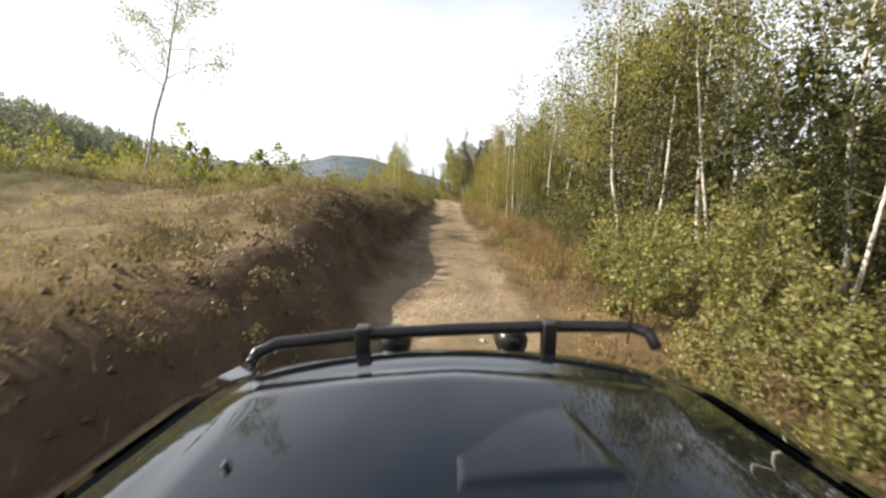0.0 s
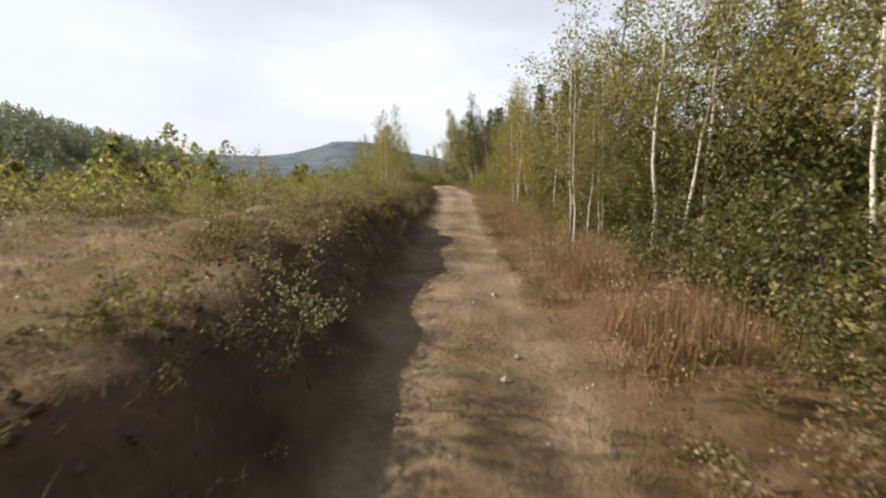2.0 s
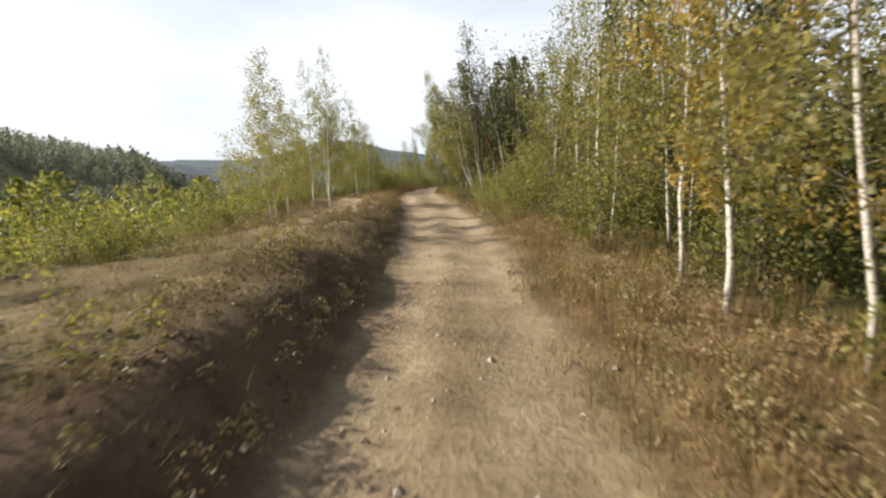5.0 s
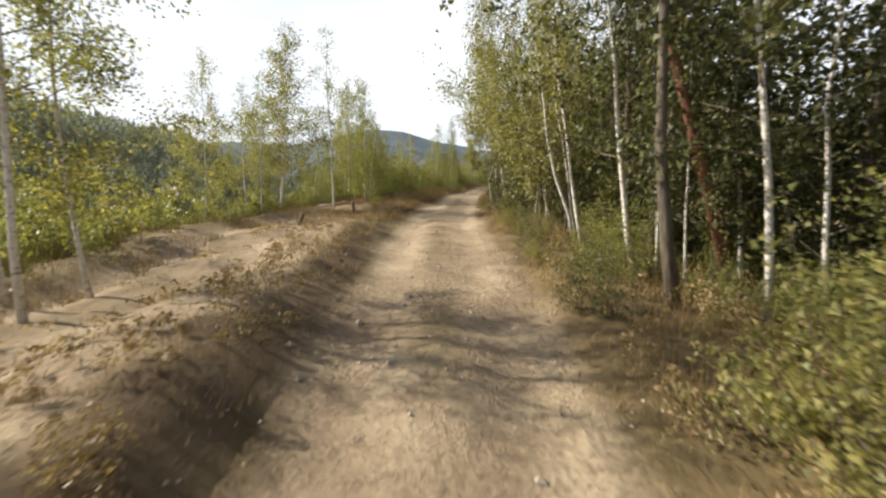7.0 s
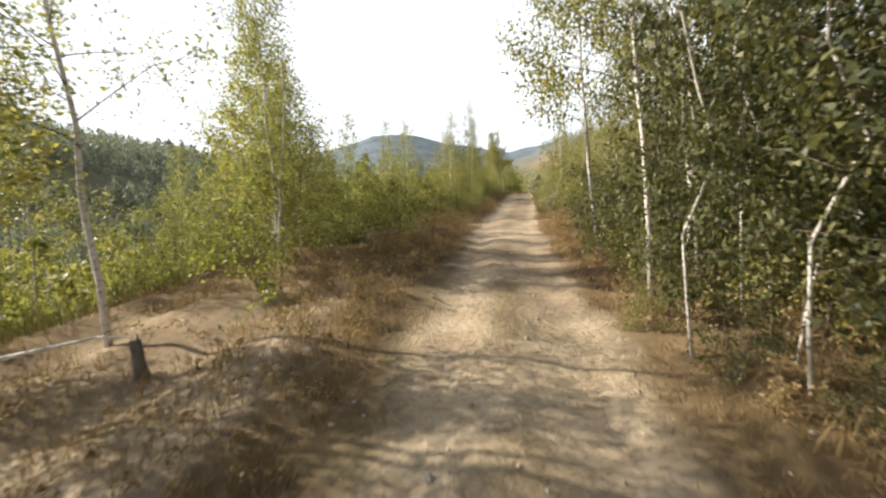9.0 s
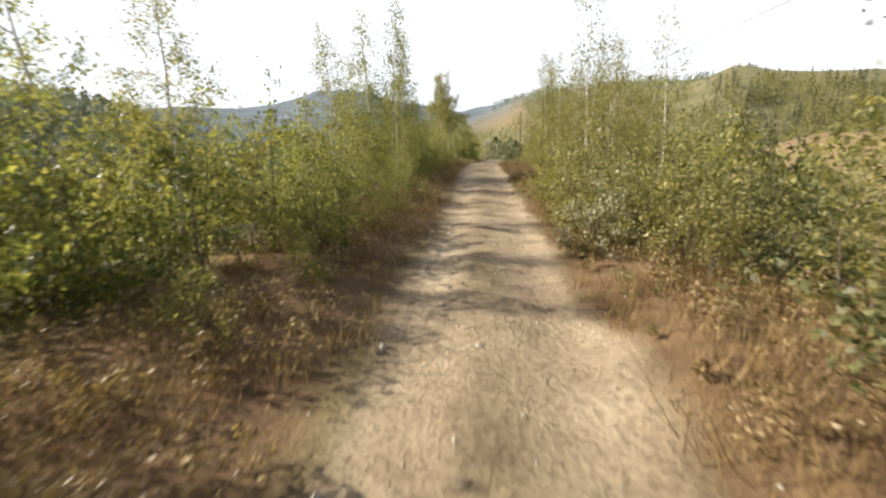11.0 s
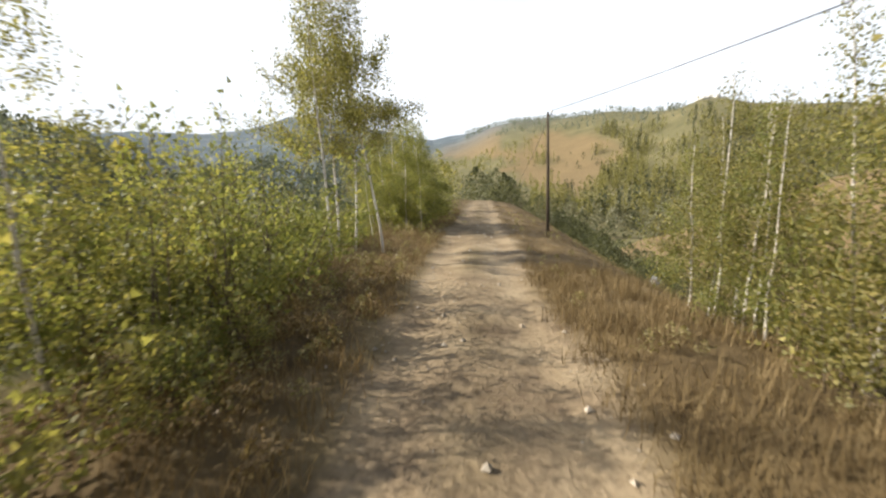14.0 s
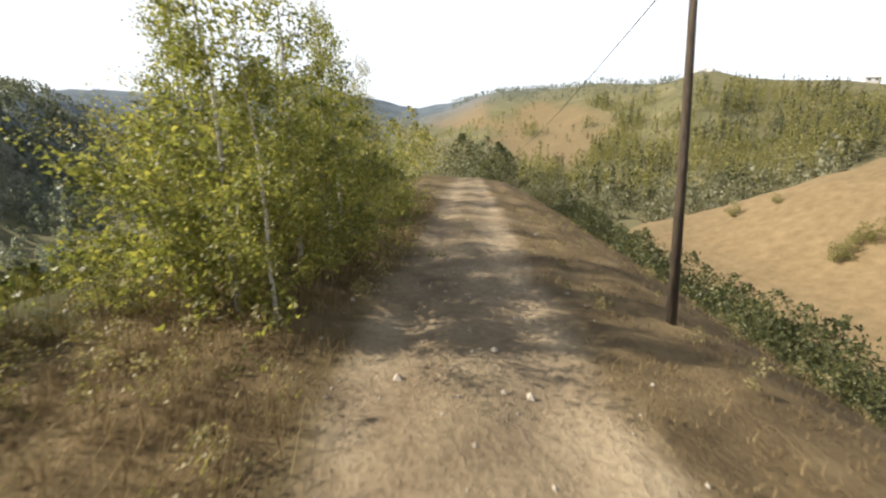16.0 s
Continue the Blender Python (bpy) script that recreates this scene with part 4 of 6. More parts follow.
def scatter(n, ylo, yhi, ulo, uhi, kinds, lo, hi, gap, lean=0.04, wide=1.0):
    """Fill a stretch of wood: places at random, no closer than gap to what stands already."""
    made = tries = 0
    while made < n and tries < n * 30:
        tries += 1
        y = rs.uniform(ylo, yhi)
        u = ulo + (uhi - ulo) * rs.uniform(0, 1) ** 1.3
        x = float(road_x(y)) + u
        if any((x - a) ** 2 + (y - b) ** 2 < gap * gap for a, b in PLACED):
            continue
        s = rs.uniform(lo, hi)
        put(kinds[rs.randint(len(kinds))], x, y, s, rs.normal() * lean, rs.normal() * lean, wide=s * wide * rs.uniform(0.9, 1.15))
        made += 1


# the wood
scatter(22, -6, 40, 5.5, 12, [birch[1], deep[0], dark_tree, deep[0]], 0.85, 1.3, 1.2)
scatter(18, 38, 66, 5.2, 10, [birch[0], deep[0], deep[0], spruce, dark_tree], 0.8, 1.15, 1.2)
scatter(6, -2, 30, 8, 14, [spruce, dark_tree, birch[3]], 0.9, 1.2, 1.4)
scatter(8, 30, 40, 3.0, 6.5, [birch[2], birch[0]], 0.7, 0.95, 1.0)
scatter(4, 30, 41, 5.0, 7.0, [spruce], 0.7, 0.95, 1.0)
scatter(12, 50, 66, 2.4, 4.5, [deep[1], deep[1], birch[0]], 0.7, 1.0, 0.7)
# dark-leaved scrub added to deepen the shade behind the trunks
scatter(13, 53.2, 62, 2.35, 3.8, [dark_shrub, dark_shrub, shrub[1]], 0.7, 1.05, 0.4)
put(near_shrub, -0.75, 59.2, 0.5)
for x, y, s in ((1.85, 1.3, 0.34), (2.0, 1.9, 0.36), (1.8, 2.5, 0.28), (2.1, 3.1, 0.36), (2.45, 7.3, 0.3), (2.75, 6.9, 0.4), (2.3, 6.6, 0.25), (2.95, 7.6, 0.42), (2.5, 8.1, 0.26), (3.2, 8.4, 0.45)):
    put(near_shrub, x, y, s)
# scrub at its edge
scatter(15, 0.4, 5.9, 2.0, 2.9, [near_shrub], 0.40, 0.60, 0.38, 0.02)
scatter(10, -1.0, 7.4, 2.9, 5.0, [near_shrub, shrub[1]], 0.60, 0.85, 0.5, 0.02)
put(spruce, 3.9, 27.6, 0.60)
put(spruce, 4.7, 26.2, 0.66)
put(spruce, 4.9, 12.9, 0.72)
put(spruce, 5.7, 11.5, 0.72)
put(spruce, 4.2, 12.0, 0.58, wide=0.7)
put(spruce, 4.7, 10.4, 0.64, wide=0.75)
put(spruce, 6.2, 13.6, 0.8)
scatter(6, 8.6, 12.5, 2.3, 3.4, [dark_shrub, shrub[1], dark_shrub], 0.36, 0.55, 0.45)
scatter(5, 20.6, 23.5, 2.6, 4.0, [dark_shrub, shrub[1]], 0.35, 0.6, 0.45)
scatter(9, 10.5, 15.5, 2.9, 4.4, [dark_shrub, dark_shrub, shrub[1]], 0.5, 0.85, 0.45)
scatter(10, 5, 17, 4.4, 8, [deep[0], deep[1], birch[3]], 0.9, 1.15, 0.8)
scatter(16, 20.5, 39, 2.3, 5.2, [shrub[2], shrub[1], shrub[0]], 0.7, 1.15, 0.6)
scatter(7, 38.4, 40.9, 2.9, 4.4, [shrub[1], shrub[0]], 1.0, 1.3, 0.5)
scatter(7, 35.0, 39.5, 2.6, 4.4, [shrub[1], dark_shrub, shrub[0]], 0.7, 1.0, 0.5)
scatter(5, 42.6, 45, 3.1, 4.6, [lit_shrub, shrub[0]], 0.26, 0.42, 0.4)
for x, y, z in ((1.75, 43.3, 0.34), (2.3, 43.1, 0.36), (1.9, 42.7, 0.3), (1.3, 43.9, 0.27), (2.6, 42.5, 0.38), (1.6, 44.3, 0.3), (2.4, 43.8, 0.4)):
    put(lit_shrub, x, y, z)
scatter(6, 45, 49, 2.8, 5.5, [shrub[0], shrub[1]], 0.5, 0.8, 0.6)
scatter(8, 45.3, 51, 2.35, 3.3, [shrub[0], dark_shrub, lit_shrub], 0.32, 0.55, 0.38)
scatter(10, 51.5, 63, 1.75, 2.6, [dark_shrub, dark_shrub, shrub[0]], 0.35, 0.6, 0.4)
scatter(11, 49, 66, 2.5, 4.2, [dark_shrub, dark_shrub, shrub[1]], 0.8, 1.3, 0.6)
scatter(19, 66, 86, 2.4, 4.6, [shrub[1], dark_shrub, shrub[2], shrub[0]], 0.6, 1.05, 0.6)
scatter(5, 75, 82, 2.9, 5.6, [birch[2], birch[0], birch[1]], 0.55, 0.75, 0.6)
for x, y, z in ((1.65, 90.3, 0.60), (1.95, 90.9, 0.62), (1.45, 91.1, 0.5)):
    put(lit_birch, x, y, z, wide=z * 1.05)
put(leafy, 1.8, 89.0, 0.8, 0.02, wide=0.55)
put(leafy, 1.75, 86.6, 0.86, -0.02, wide=0.6)
put(leafy, 2.7, 87.4, 0.8, 0.0, wide=0.62)
put(leafy, 2.55, 85.5, 0.68, 0.0, wide=0.6)
put(willow, -0.2, 74.15, 0.95, wide=0.85)
put(shrub[1], 1.2, 79.3, 1.0)
scatter(5, 76, 80.5, 2.9, 3.7, [shrub[1], dark_shrub], 0.7, 1.0, 0.4)
scatter(9, 88.3, 92.6, -2.25, -3.7, [lit_shrub, shrub[0], shrub[2]], 0.8, 1.1, 0.4)
scatter(8, 69.3, 75, 1.95, 2.9, [shrub[1], shrub[0], shrub[2]], 0.55, 0.85, 0.4)
scatter(7, 69, 77, -1.9, -2.7, [lit_shrub, shrub[0]], 0.5, 0.75, 0.4)
scatter(9, 91.8, 95.2, -3.6, -5.6, [lit_shrub, shrub[0], shrub[0]], 0.5, 0.75, 0.45)
scatter(10, 93.0, 99, -3.4, -5.0, [shrub[0], lit_shrub], 0.24, 0.36, 0.5)
scatter(6, 87.5, 91.8, 2.9, 4.2, [shrub[1], shrub[2], lit_shrub], 0.6, 0.9, 0.4)
scatter(4, 84, 91.5, 3.6, 6.5, [shrub[2], shrub[1]], 0.5, 0.8, 0.7)
# small dark-leaved scrub added to darken the shaded verge
scatter(16, 43.5, 60, 1.55, 2.3, [dark_shrub, dark_shrub, shrub[0]], 0.22, 0.42, 0.35)
scatter(13, 69.6, 75.6, 1.62, 2.3, [shrub[3], shrub[2], shrub[2], shrub[1]], 0.6, 0.95, 0.34)
scatter(8, 38.5, 42.2, 1.85, 2.6, [shrub[2], shrub[1], lit_shrub], 0.45, 0.75, 0.4)
scatter(6, 17.2, 21.0, 3.5, 4.5, [dark_shrub, dark_shrub, shrub[1]], 0.5, 0.8, 0.4)
put(alder, 3.7, 20.6, 0.95, -0.03)
put(alder, 4.3, 19.3, 0.9, -0.05)
# young growth on the open side
scatter(8, 16, 22, -2.7, -5.2, [shrub[1], shrub[2]], 0.26, 0.46, 0.5)
scatter(8, 19, 38, -3.6, -8, [shrub[2], shrub[0], shrub[1]], 0.4, 0.8, 0.8)
scatter(6, 38, 60, -5.4, -8.5, [lit_shrub, shrub[0], lit_shrub], 0.4, 0.8, 0.8)
scatter(10, 57.5, 66, -3.2, -7, [lit_shrub, shrub[0]], 0.6, 1.0, 0.5)
scatter(12, 57.5, 70, -3.6, -8, [lit_birch], 0.55, 0.85, 0.8)
scatter(29, 62, 93, -2.2, -4.6, [lit_shrub, shrub[0], shrub[1], shrub[0]], 0.75, 1.05, 0.42)
scatter(16, 66, 92, -1.75, -2.4, [shrub[1], shrub[0]], 0.28, 0.45, 0.4)
scatter(6, 100, 103, -1.9, -3.5, [shrub[0], shrub[1]], 0.8, 1.1, 0.5)
scatter(8, 103, 110, -1.9, -4.6, [shrub[0], shrub[2], shrub[1]], 0.95, 1.3, 0.6)
for x, y, z in ((-2.75, 100.1, 0.82), (-2.25, 99.7, 0.6), (-2.4, 101.2, 0.85), (-3.6, 101.5, 0.8), (-2.2, 103.0, 0.8)):
    put(olive_birch, x, y, z, wide=z * 1.1)
put(shrub[1], 3.2, 92.6, 0.75)
for x, y, k in ((3.5, 7.4, 0), (4.0, 8.0, 1), (4.7, 7.6, 0), (3.3, 8.7, 1), (4.9, 8.9, 0), (5.6, 8.3, 1)):
    put(shrub[k], x, y, 0.55)
# round dark bushes beside the track ahead
for az, d, z in ((-1.6, 66, 1.5), (-3.2, 60, 1.6), (-4.6, 64, 1.6), (-6.2, 56, 1.5), (-7.6, 60, 1.7), (-8.6, 50, 1.3), (-11.2, 42, 1.25), (-12.6, 40, 1.2), (-15.6, 33, 1.1), (-16.8, 31, 1.2)):
    put(dark_shrub, -1.0 - d * math.sin(radians(az)), 95.8 + d * math.cos(radians(az)), z, wide=z * 1.25, label="round dark bush beside the track ahead")

for x, y, s in ((-1.25, 11.55, 1.0), (-1.3, 16.6, 0.6), (-2.6, 19.0, 0.6), (-1.7, 21.5, 0.7), (-2.4, 22.3, 0.6), (-2.2, 14.2, 0.6), (-2.6, 17.2, 0.6), (-1.6, 24.2, 0.6), (-2.9, 24.0, 0.8)):
    put(sapling, x, y, s)

for y, u, s in ((11.2, -1.9, 0.7), (13.0, -2.2, 0.8), (15.4, -1.7, 0.7), (16.9, -1.5, 0.9), (17.6, -1.8, 1.0), (17.9, -2.3, 0.9), (18.6, -1.6, 0.8), (19.4, -2.0, 1.0), (20.9, -1.8, 0.9), (21.8, -2.2, 1.0), (23.2, -1.9, 0.9), (25.0, -2.1, 1.0), (27.5, -2.0, 0.9), (30.5, -2.1, 0.9)):
    put(weed, float(road_x(y)) + u, y, s)

# bushes on the tan meadow across the gully
for x, y, tall in ((36.2, 132.0, 1.0), (37.4, 132.6, 0.8), (38.9, 132.6, 1.1), (40.1, 131.8, 0.85), (41.6, 132.4, 0.95), (43.1, 148.4, 0.7), (40.2, 151.5, 0.95)):
    put(round_bush, x, y, tall, wide=tall * 1.2)

for ob in PROTOS:                      # the patterns themselves go, only their copies stay
    for o in [*ob.children_recursive, ob]:
        bpy.data.objects.remove(o)


# ---- grass and low weeds ----
def blades(name, n, place, lo, hi, mat, label, per=7, width=0.006, lean=0.45, seed=1):
    r = np.random.RandomState(seed)
    x, y = place(r, n)
    some = bumps(x + 17, y, 1.1) + 0.5 * bumps(x, y + 5, 0.45) > -0.45
    x, y = x[some], y[some]
    n = len(x)
    z = height(x, y)
    k = n * per
    bx = np.repeat(x, per) + r.normal(size=k) * 0.09
    by = np.repeat(y, per) + r.normal(size=k) * 0.09
    bz = np.repeat(z, per) - 0.02
    tall = np.repeat(r.uniform(lo, hi, size=n), per) * r.uniform(0.6, 1.15, size=k)
    az = r.uniform(0, 6.28, size=k)
    tilt = np.abs(r.normal(size=k)) * lean * tall
    w = width * r.uniform(0.7, 1.5, size=k)
    px, py = -np.sin(az) * w, np.cos(az) * w
    a = np.stack([bx - px, by - py, bz], -1)
    b = np.stack([bx + px, by + py, bz], -1)
    d = np.stack([bx + np.cos(az) * tilt, by + np.sin(az) * tilt, bz + tall], -1)
    v = np.stack([a, b, d], 1).reshape(-1, 3)
    f = np.arange(3 * k).reshape(k, 3)
    return tagged(link_mesh(name, v.tolist(), f.tolist(), mat), label, "grass", kind="stuff")


def strip(ylo, yhi, ulo, uhi, power=1.0):
    def place(r, n):
        y = r.uniform(ylo, yhi, size=n)
        u = ulo + (uhi - ulo) * r.uniform(0, 1, size=n) ** power
        return road_x(y) + u, y
    return place


blades("dry_grass", 5330, strip(-2, 36, -2.0, -9.0, 1.4), 0.04, 0.13, M_GRASS, "short dry brown grass on the bank top", 12, 0.004, 0.8, seed=2)
blades("bank_weeds", 2600, strip(-2, 34, -2.5, -1.1), 0.04, 0.14, M_BANK, "sparse brown weeds on the dark earth bank", 10, 0.003, 0.9, seed=3)
blades("dry_grass", 2132, strip(8.5, 40, 1.5, 4.2, 1.2), 0.10, 0.42, M_FERN, "tall rusty dry grass at the wood edge", 14, 0.004, 0.6, seed=4)
blades("dry_grass", 2600, strip(-2, 32, 0.85, 2.4), 0.06, 0.22, M_GRASS, "dry straw grass at the edge of the track", 12, 0.0035, 0.7, seed=5)
blades("dry_grass", 738, strip(6.5, 16, 1.5, 2.8), 0.15, 0.55, M_FERN, "tall rusty grass stems at the wood edge", 12, 0.004, 0.4, seed=18)
blades("dry_stalks", 120, strip(7.6, 13, 1.5, 2.5), 0.4, 0.85, M_GRASS, "pale upright dry stalks at the wood edge", 6, 0.0045, 0.16, seed=21)
blades("green_weeds", 2200, strip(8, 40, -4.6, -11.0), 0.1, 0.4, M_WEED, "green grass on the meadow above the bank", 12, 0.004, 0.7, seed=19)
blades("dry_grass", 1640, strip(34, 64, -2.6, -1.2), 0.03, 0.13, M_GRASS, "dry grass on the ridge between two wheel tracks", 12, 0.0035, 0.8, seed=6)
blades("dry_grass", 2952, strip(34, 64, -4.2, -7.5), 0.08, 0.26, M_GRASS, "dry grass along the old wheel track", 12, 0.004, 0.6, seed=7)
blades("green_weeds", 2400, strip(36, 66, -5.3, -12.0), 0.2, 0.7, M_WEED, "green weeds under the young birches", 12, seed=8)
blades("dry_grass", 1312, strip(36, 62, 1.5, 4.0), 0.08, 0.30, M_FERN, "brown grass at the wood edge", 12, 0.004, 0.6, seed=9)
blades("rusty_fern", 2600, strip(60, 92, -0.95, -3.0), 0.07, 0.28, M_FERN, "rusty brown dried ferns beside the track", 14, 0.004, 0.7, seed=10)
blades("dry_grass", 2400, strip(79, 94, 1.05, 3.4), 0.08, 0.32, M_GRASS, "golden straw grass beside the track", 13, 0.004, 0.7, seed=22)
blades("rusty_fern", 1900, strip(60, 81, 1.08, 3.4), 0.07, 0.30, M_FERN, "rusty brown dried ferns beside the track", 14, 0.004, 0.7, seed=11)
blades("dry_grass", 1000, strip(51, 63, -1.15, -4.6), 0.06, 0.24, M_FERN, "rusty grass beside the track", 14, 0.004, 0.7, seed=17)
blades("dry_grass", 4100, strip(86, 118, 1.05, 9.0, 1.2), 0.03, 0.12, M_GRASS, "short straw-coloured grass on the shoulder of the gully", 12, 0.004, 0.8, seed=12)
blades("dry_grass", 3444, strip(90, 112, -1.0, -4.2), 0.08, 0.30, M_GRASS, "straw grass below the birches", 12, 0.004, 0.7, seed=13)
blades("green_weeds", 2400, strip(62, 104, -3.5, -9.0), 0.2, 0.6, M_WEED, "green weeds between the scrub", 10, seed=14)
blades("green_weeds", 2200, strip(-2, 62, 2.8, 8.0, 1.3), 0.2, 0.6, M_WEED, "green and brown undergrowth of the wood", 10, seed=15)
blades("dry_grass", 2132, strip(0, 108, -0.3, 0.3), 0.015, 0.05, M_GRASS, "worn short grass on the crown of the track", 9, 0.003, 0.8, seed=16)


blades("dry_grass", 900, strip(26, 62, 1.1, 1.8), 0.03, 0.14, M_FERN, "short rusty grass at the edge of the track", 11, 0.004, 0.8, seed=20)

# ---- far woods ----
def far_wood(name, n, az_lo, az_hi, r_lo, r_hi, lo, hi, mat, label, seed, cards=11, cx=0.0, cy=90.0, patchy=-2.0, leaf=1.0, patch=0.16, slim=0.28, where=None):
    r = np.random.RandomState(seed)
    az = np.radians(r.uniform(az_lo, az_hi, size=n))
    d = np.sqrt(r.uniform(r_lo ** 2, r_hi ** 2, size=n))
    x, y = cx - np.sin(az) * d, cy + np.cos(az) * d
    keep_it = bumps(x + seed * 7, y, patch * r_hi) + 0.4 * bumps(x, y, 0.25 * patch * r_hi) > patchy
    if where is not None:
        keep_it &= where(x, y)
    x, y = x[keep_it], y[keep_it]
    n = len(x)
    z = height(x, y)
    s = r.uniform(lo, hi, size=n)
    k = n * cards
    f = r.uniform(0.08, 1.0, size=k)
    rad = np.repeat(s, cards) * slim * np.sqrt(np.clip(1 - f, 0.02, 1)) * np.minimum(1, f * 4)
    a = r.uniform(0, 6.28, size=k)
    rr = rad * np.sqrt(r.uniform(0.1, 1, size=k))
    c = np.stack([np.repeat(x, cards) + np.cos(a) * rr, np.repeat(y, cards) + np.sin(a) * rr, np.repeat(z, cards) + f * np.repeat(s, cards)], -1)
    v, fc = leaves(r, c, np.repeat(s, cards) * leaf * r.uniform(0.10, 0.24, size=k), 0.6, 0.8, True)
    return tagged(link_mesh(name, v, fc, mat), label, "forest", kind="stuff")


def thicket(name, n, place, lo, hi, each, mat, label, seed, size=0.14, wide=0.42):
    """Scrub too thick to tell one bush from the next: leaves in uneven clumps over the ground."""
    r = np.random.RandomState(seed)
    x, y = place(r, n)
    z = height(x, y)
    s = r.uniform(lo, hi, size=n)
    k = n * each
    f = r.uniform(0, 1, size=k) ** 0.8
    rad = np.repeat(s, each) * wide * (0.45 + 0.75 * np.sin(np.pi * np.clip(f * 0.8 + 0.15, 0, 1))) * np.clip((1.05 - f) * 2.2, 0.1, 1)
    a = r.uniform(0, 6.28, size=k)
    lobes = 1 + 0.45 * np.sin(a * 3 + np.repeat(r.uniform(0, 6, size=n), each) + f * 7)
    rr = rad * lobes * np.sqrt(r.uniform(0.15, 1, size=k))
    c = np.stack([np.repeat(x, each) + np.cos(a) * rr, np.repeat(y, each) + np.sin(a) * rr, np.repeat(z, each) + 0.04 + f * np.repeat(s, each)], -1)
    v, fc = leaves(r, c, r.uniform(0.6, 1.4, size=k) * size, simple=True)
    return tagged(link_mesh(name, v, fc, mat), label, "scrub", kind="stuff")


# low leafy weeds
thicket("bank_plants", 420, strip(-2, 36, -2.9, -1.15), 0.06, 0.26, 96, M_LEAF_B, "low brown weeds and dead leaves on the earth bank", 60, 0.022, 0.55)
thicket("bank_plants", 260, strip(-2, 38, -2.4, -8.0, 1.3), 0.08, 0.30, 96, M_LEAF_T, "straw-coloured weeds on the bank top", 61, 0.022, 0.55)
thicket("edge_weeds", 420, strip(-2, 42, 1.15, 3.6, 1.2), 0.12, 0.50, 128, M_LEAF_T, "straw and green weeds at the wood edge", 62, 0.026, 0.4)
thicket("edge_weeds", 300, strip(-2, 42, 1.7, 4.0, 1.2), 0.12, 0.5, 128, M_LEAF_R, "rusty dry weeds at the wood edge", 63, 0.029, 0.4)
thicket("edge_weeds", 200, strip(42, 62, 1.5, 3.6, 1.2), 0.12, 0.45, 128, M_LEAF_R, "brown weeds under the edge of the wood", 64, 0.029, 0.4)
thicket("leaf_litter", 300, strip(38, 66, -1.3, -6.0), 0.02, 0.09, 45, M_LEAF_R, "fallen brown leaves and low dry weeds", 70, 0.035, 3.0)
thicket("bank_plants", 420, strip(-2, 36, -2.6, -1.0), 0.04, 0.14, 80, M_LEAF_B, "low brown weeds on the earth bank", 71, 0.019, 1.2)
thicket("ridge_weeds", 360, strip(36, 66, -2.6, -1.3), 0.05, 0.20, 96, M_LEAF_R, "low dry weeds between two wheel tracks", 65, 0.022, 0.6)
thicket("fern_bed", 420, strip(58, 93, -1.1, -3.2), 0.10, 0.36, 128, M_LEAF_R, "rusty dried ferns along the track", 66, 0.032, 0.5)
thicket("fern_bed", 320, strip(58, 82, 1.2, 3.8), 0.10, 0.40, 128, M_LEAF_R, "rusty dried ferns along the track", 67, 0.032, 0.5)
thicket("fern_bed", 200, strip(62, 110, 1.25, 5.5), 0.06, 0.24, 96, M_LEAF_T, "straw-coloured weeds along the track", 68, 0.026, 0.5)
thicket("fern_bed", 240, strip(88, 112, -1.1, -4.0), 0.10, 0.36, 112, M_LEAF_T, "straw-coloured weeds along the track", 69, 0.029, 0.5)
thicket("meadow_weeds", 220, strip(8, 42, -4.6, -10.5), 0.2, 0.7, 200, M_LEAF_T, "green weeds and seedlings on the meadow", 111, 0.034, 0.5)
# masses of leaves
thicket("thick_scrub", 46, strip(89.5, 98.5, -2.5, -5.6), 0.45, 1.0, 420, M_LEAF_G, "low green scrub under the birches", 123, 0.05, 0.5)
thicket("thick_scrub", 24, strip(89.5, 99, -3.0, -6.5), 0.35, 0.75, 420, M_LEAF_L, "low yellow-green scrub under the birches", 124, 0.05, 0.5)
thicket("thick_scrub", 18, strip(83.5, 89.5, 2.8, 5.2), 0.9, 1.9, 640, M_LEAF, "thick olive scrub under the birches", 116, 0.055, 0.4)
thicket("thick_scrub", 14, strip(9, 15, 3.1, 5.0), 0.8, 1.7, 640, M_LEAF_D, "dark scrub at the wood edge", 117, 0.06, 0.4)
thicket("thick_scrub", 42, strip(62, 93, -3.2, -5.4), 1.2, 2.2, 620, M_LEAF_G, "thick green scrub behind the bushes of the track edge", 112, 0.06, 0.4)
thicket("thick_scrub", 34, strip(66, 87, 3.6, 6.2), 1.2, 2.3, 620, M_LEAF, "thick olive scrub behind the bushes of the track edge", 113, 0.06, 0.4)
thicket("thick_scrub", 36, strip(9, 39, 3.8, 6.5), 1.0, 2.2, 620, M_LEAF_G, "thick green scrub between the birches", 114, 0.06, 0.4)
thicket("thick_scrub", 22, strip(101, 113, -2.9, -4.4), 0.9, 1.7, 760, M_LEAF_G, "thick green scrub below the birches", 115, 0.06, 0.4)
thicket("thick_scrub", 20, strip(77, 88, 4.6, 8.0), 1.2, 2.4, 640, M_LEAF, "thick olive scrub between the birches and the field", 118, 0.06, 0.42)
# Interior masses use the darkened leaf, so their depth shade is coloured in.
thicket("wood_interior", 26, strip(53, 68, 3.8, 8.0), 4.2, 6.8, 1300, M_LEAF_D, "leaves deep inside the wood, darkened for shade", 110, 0.095, 0.24)
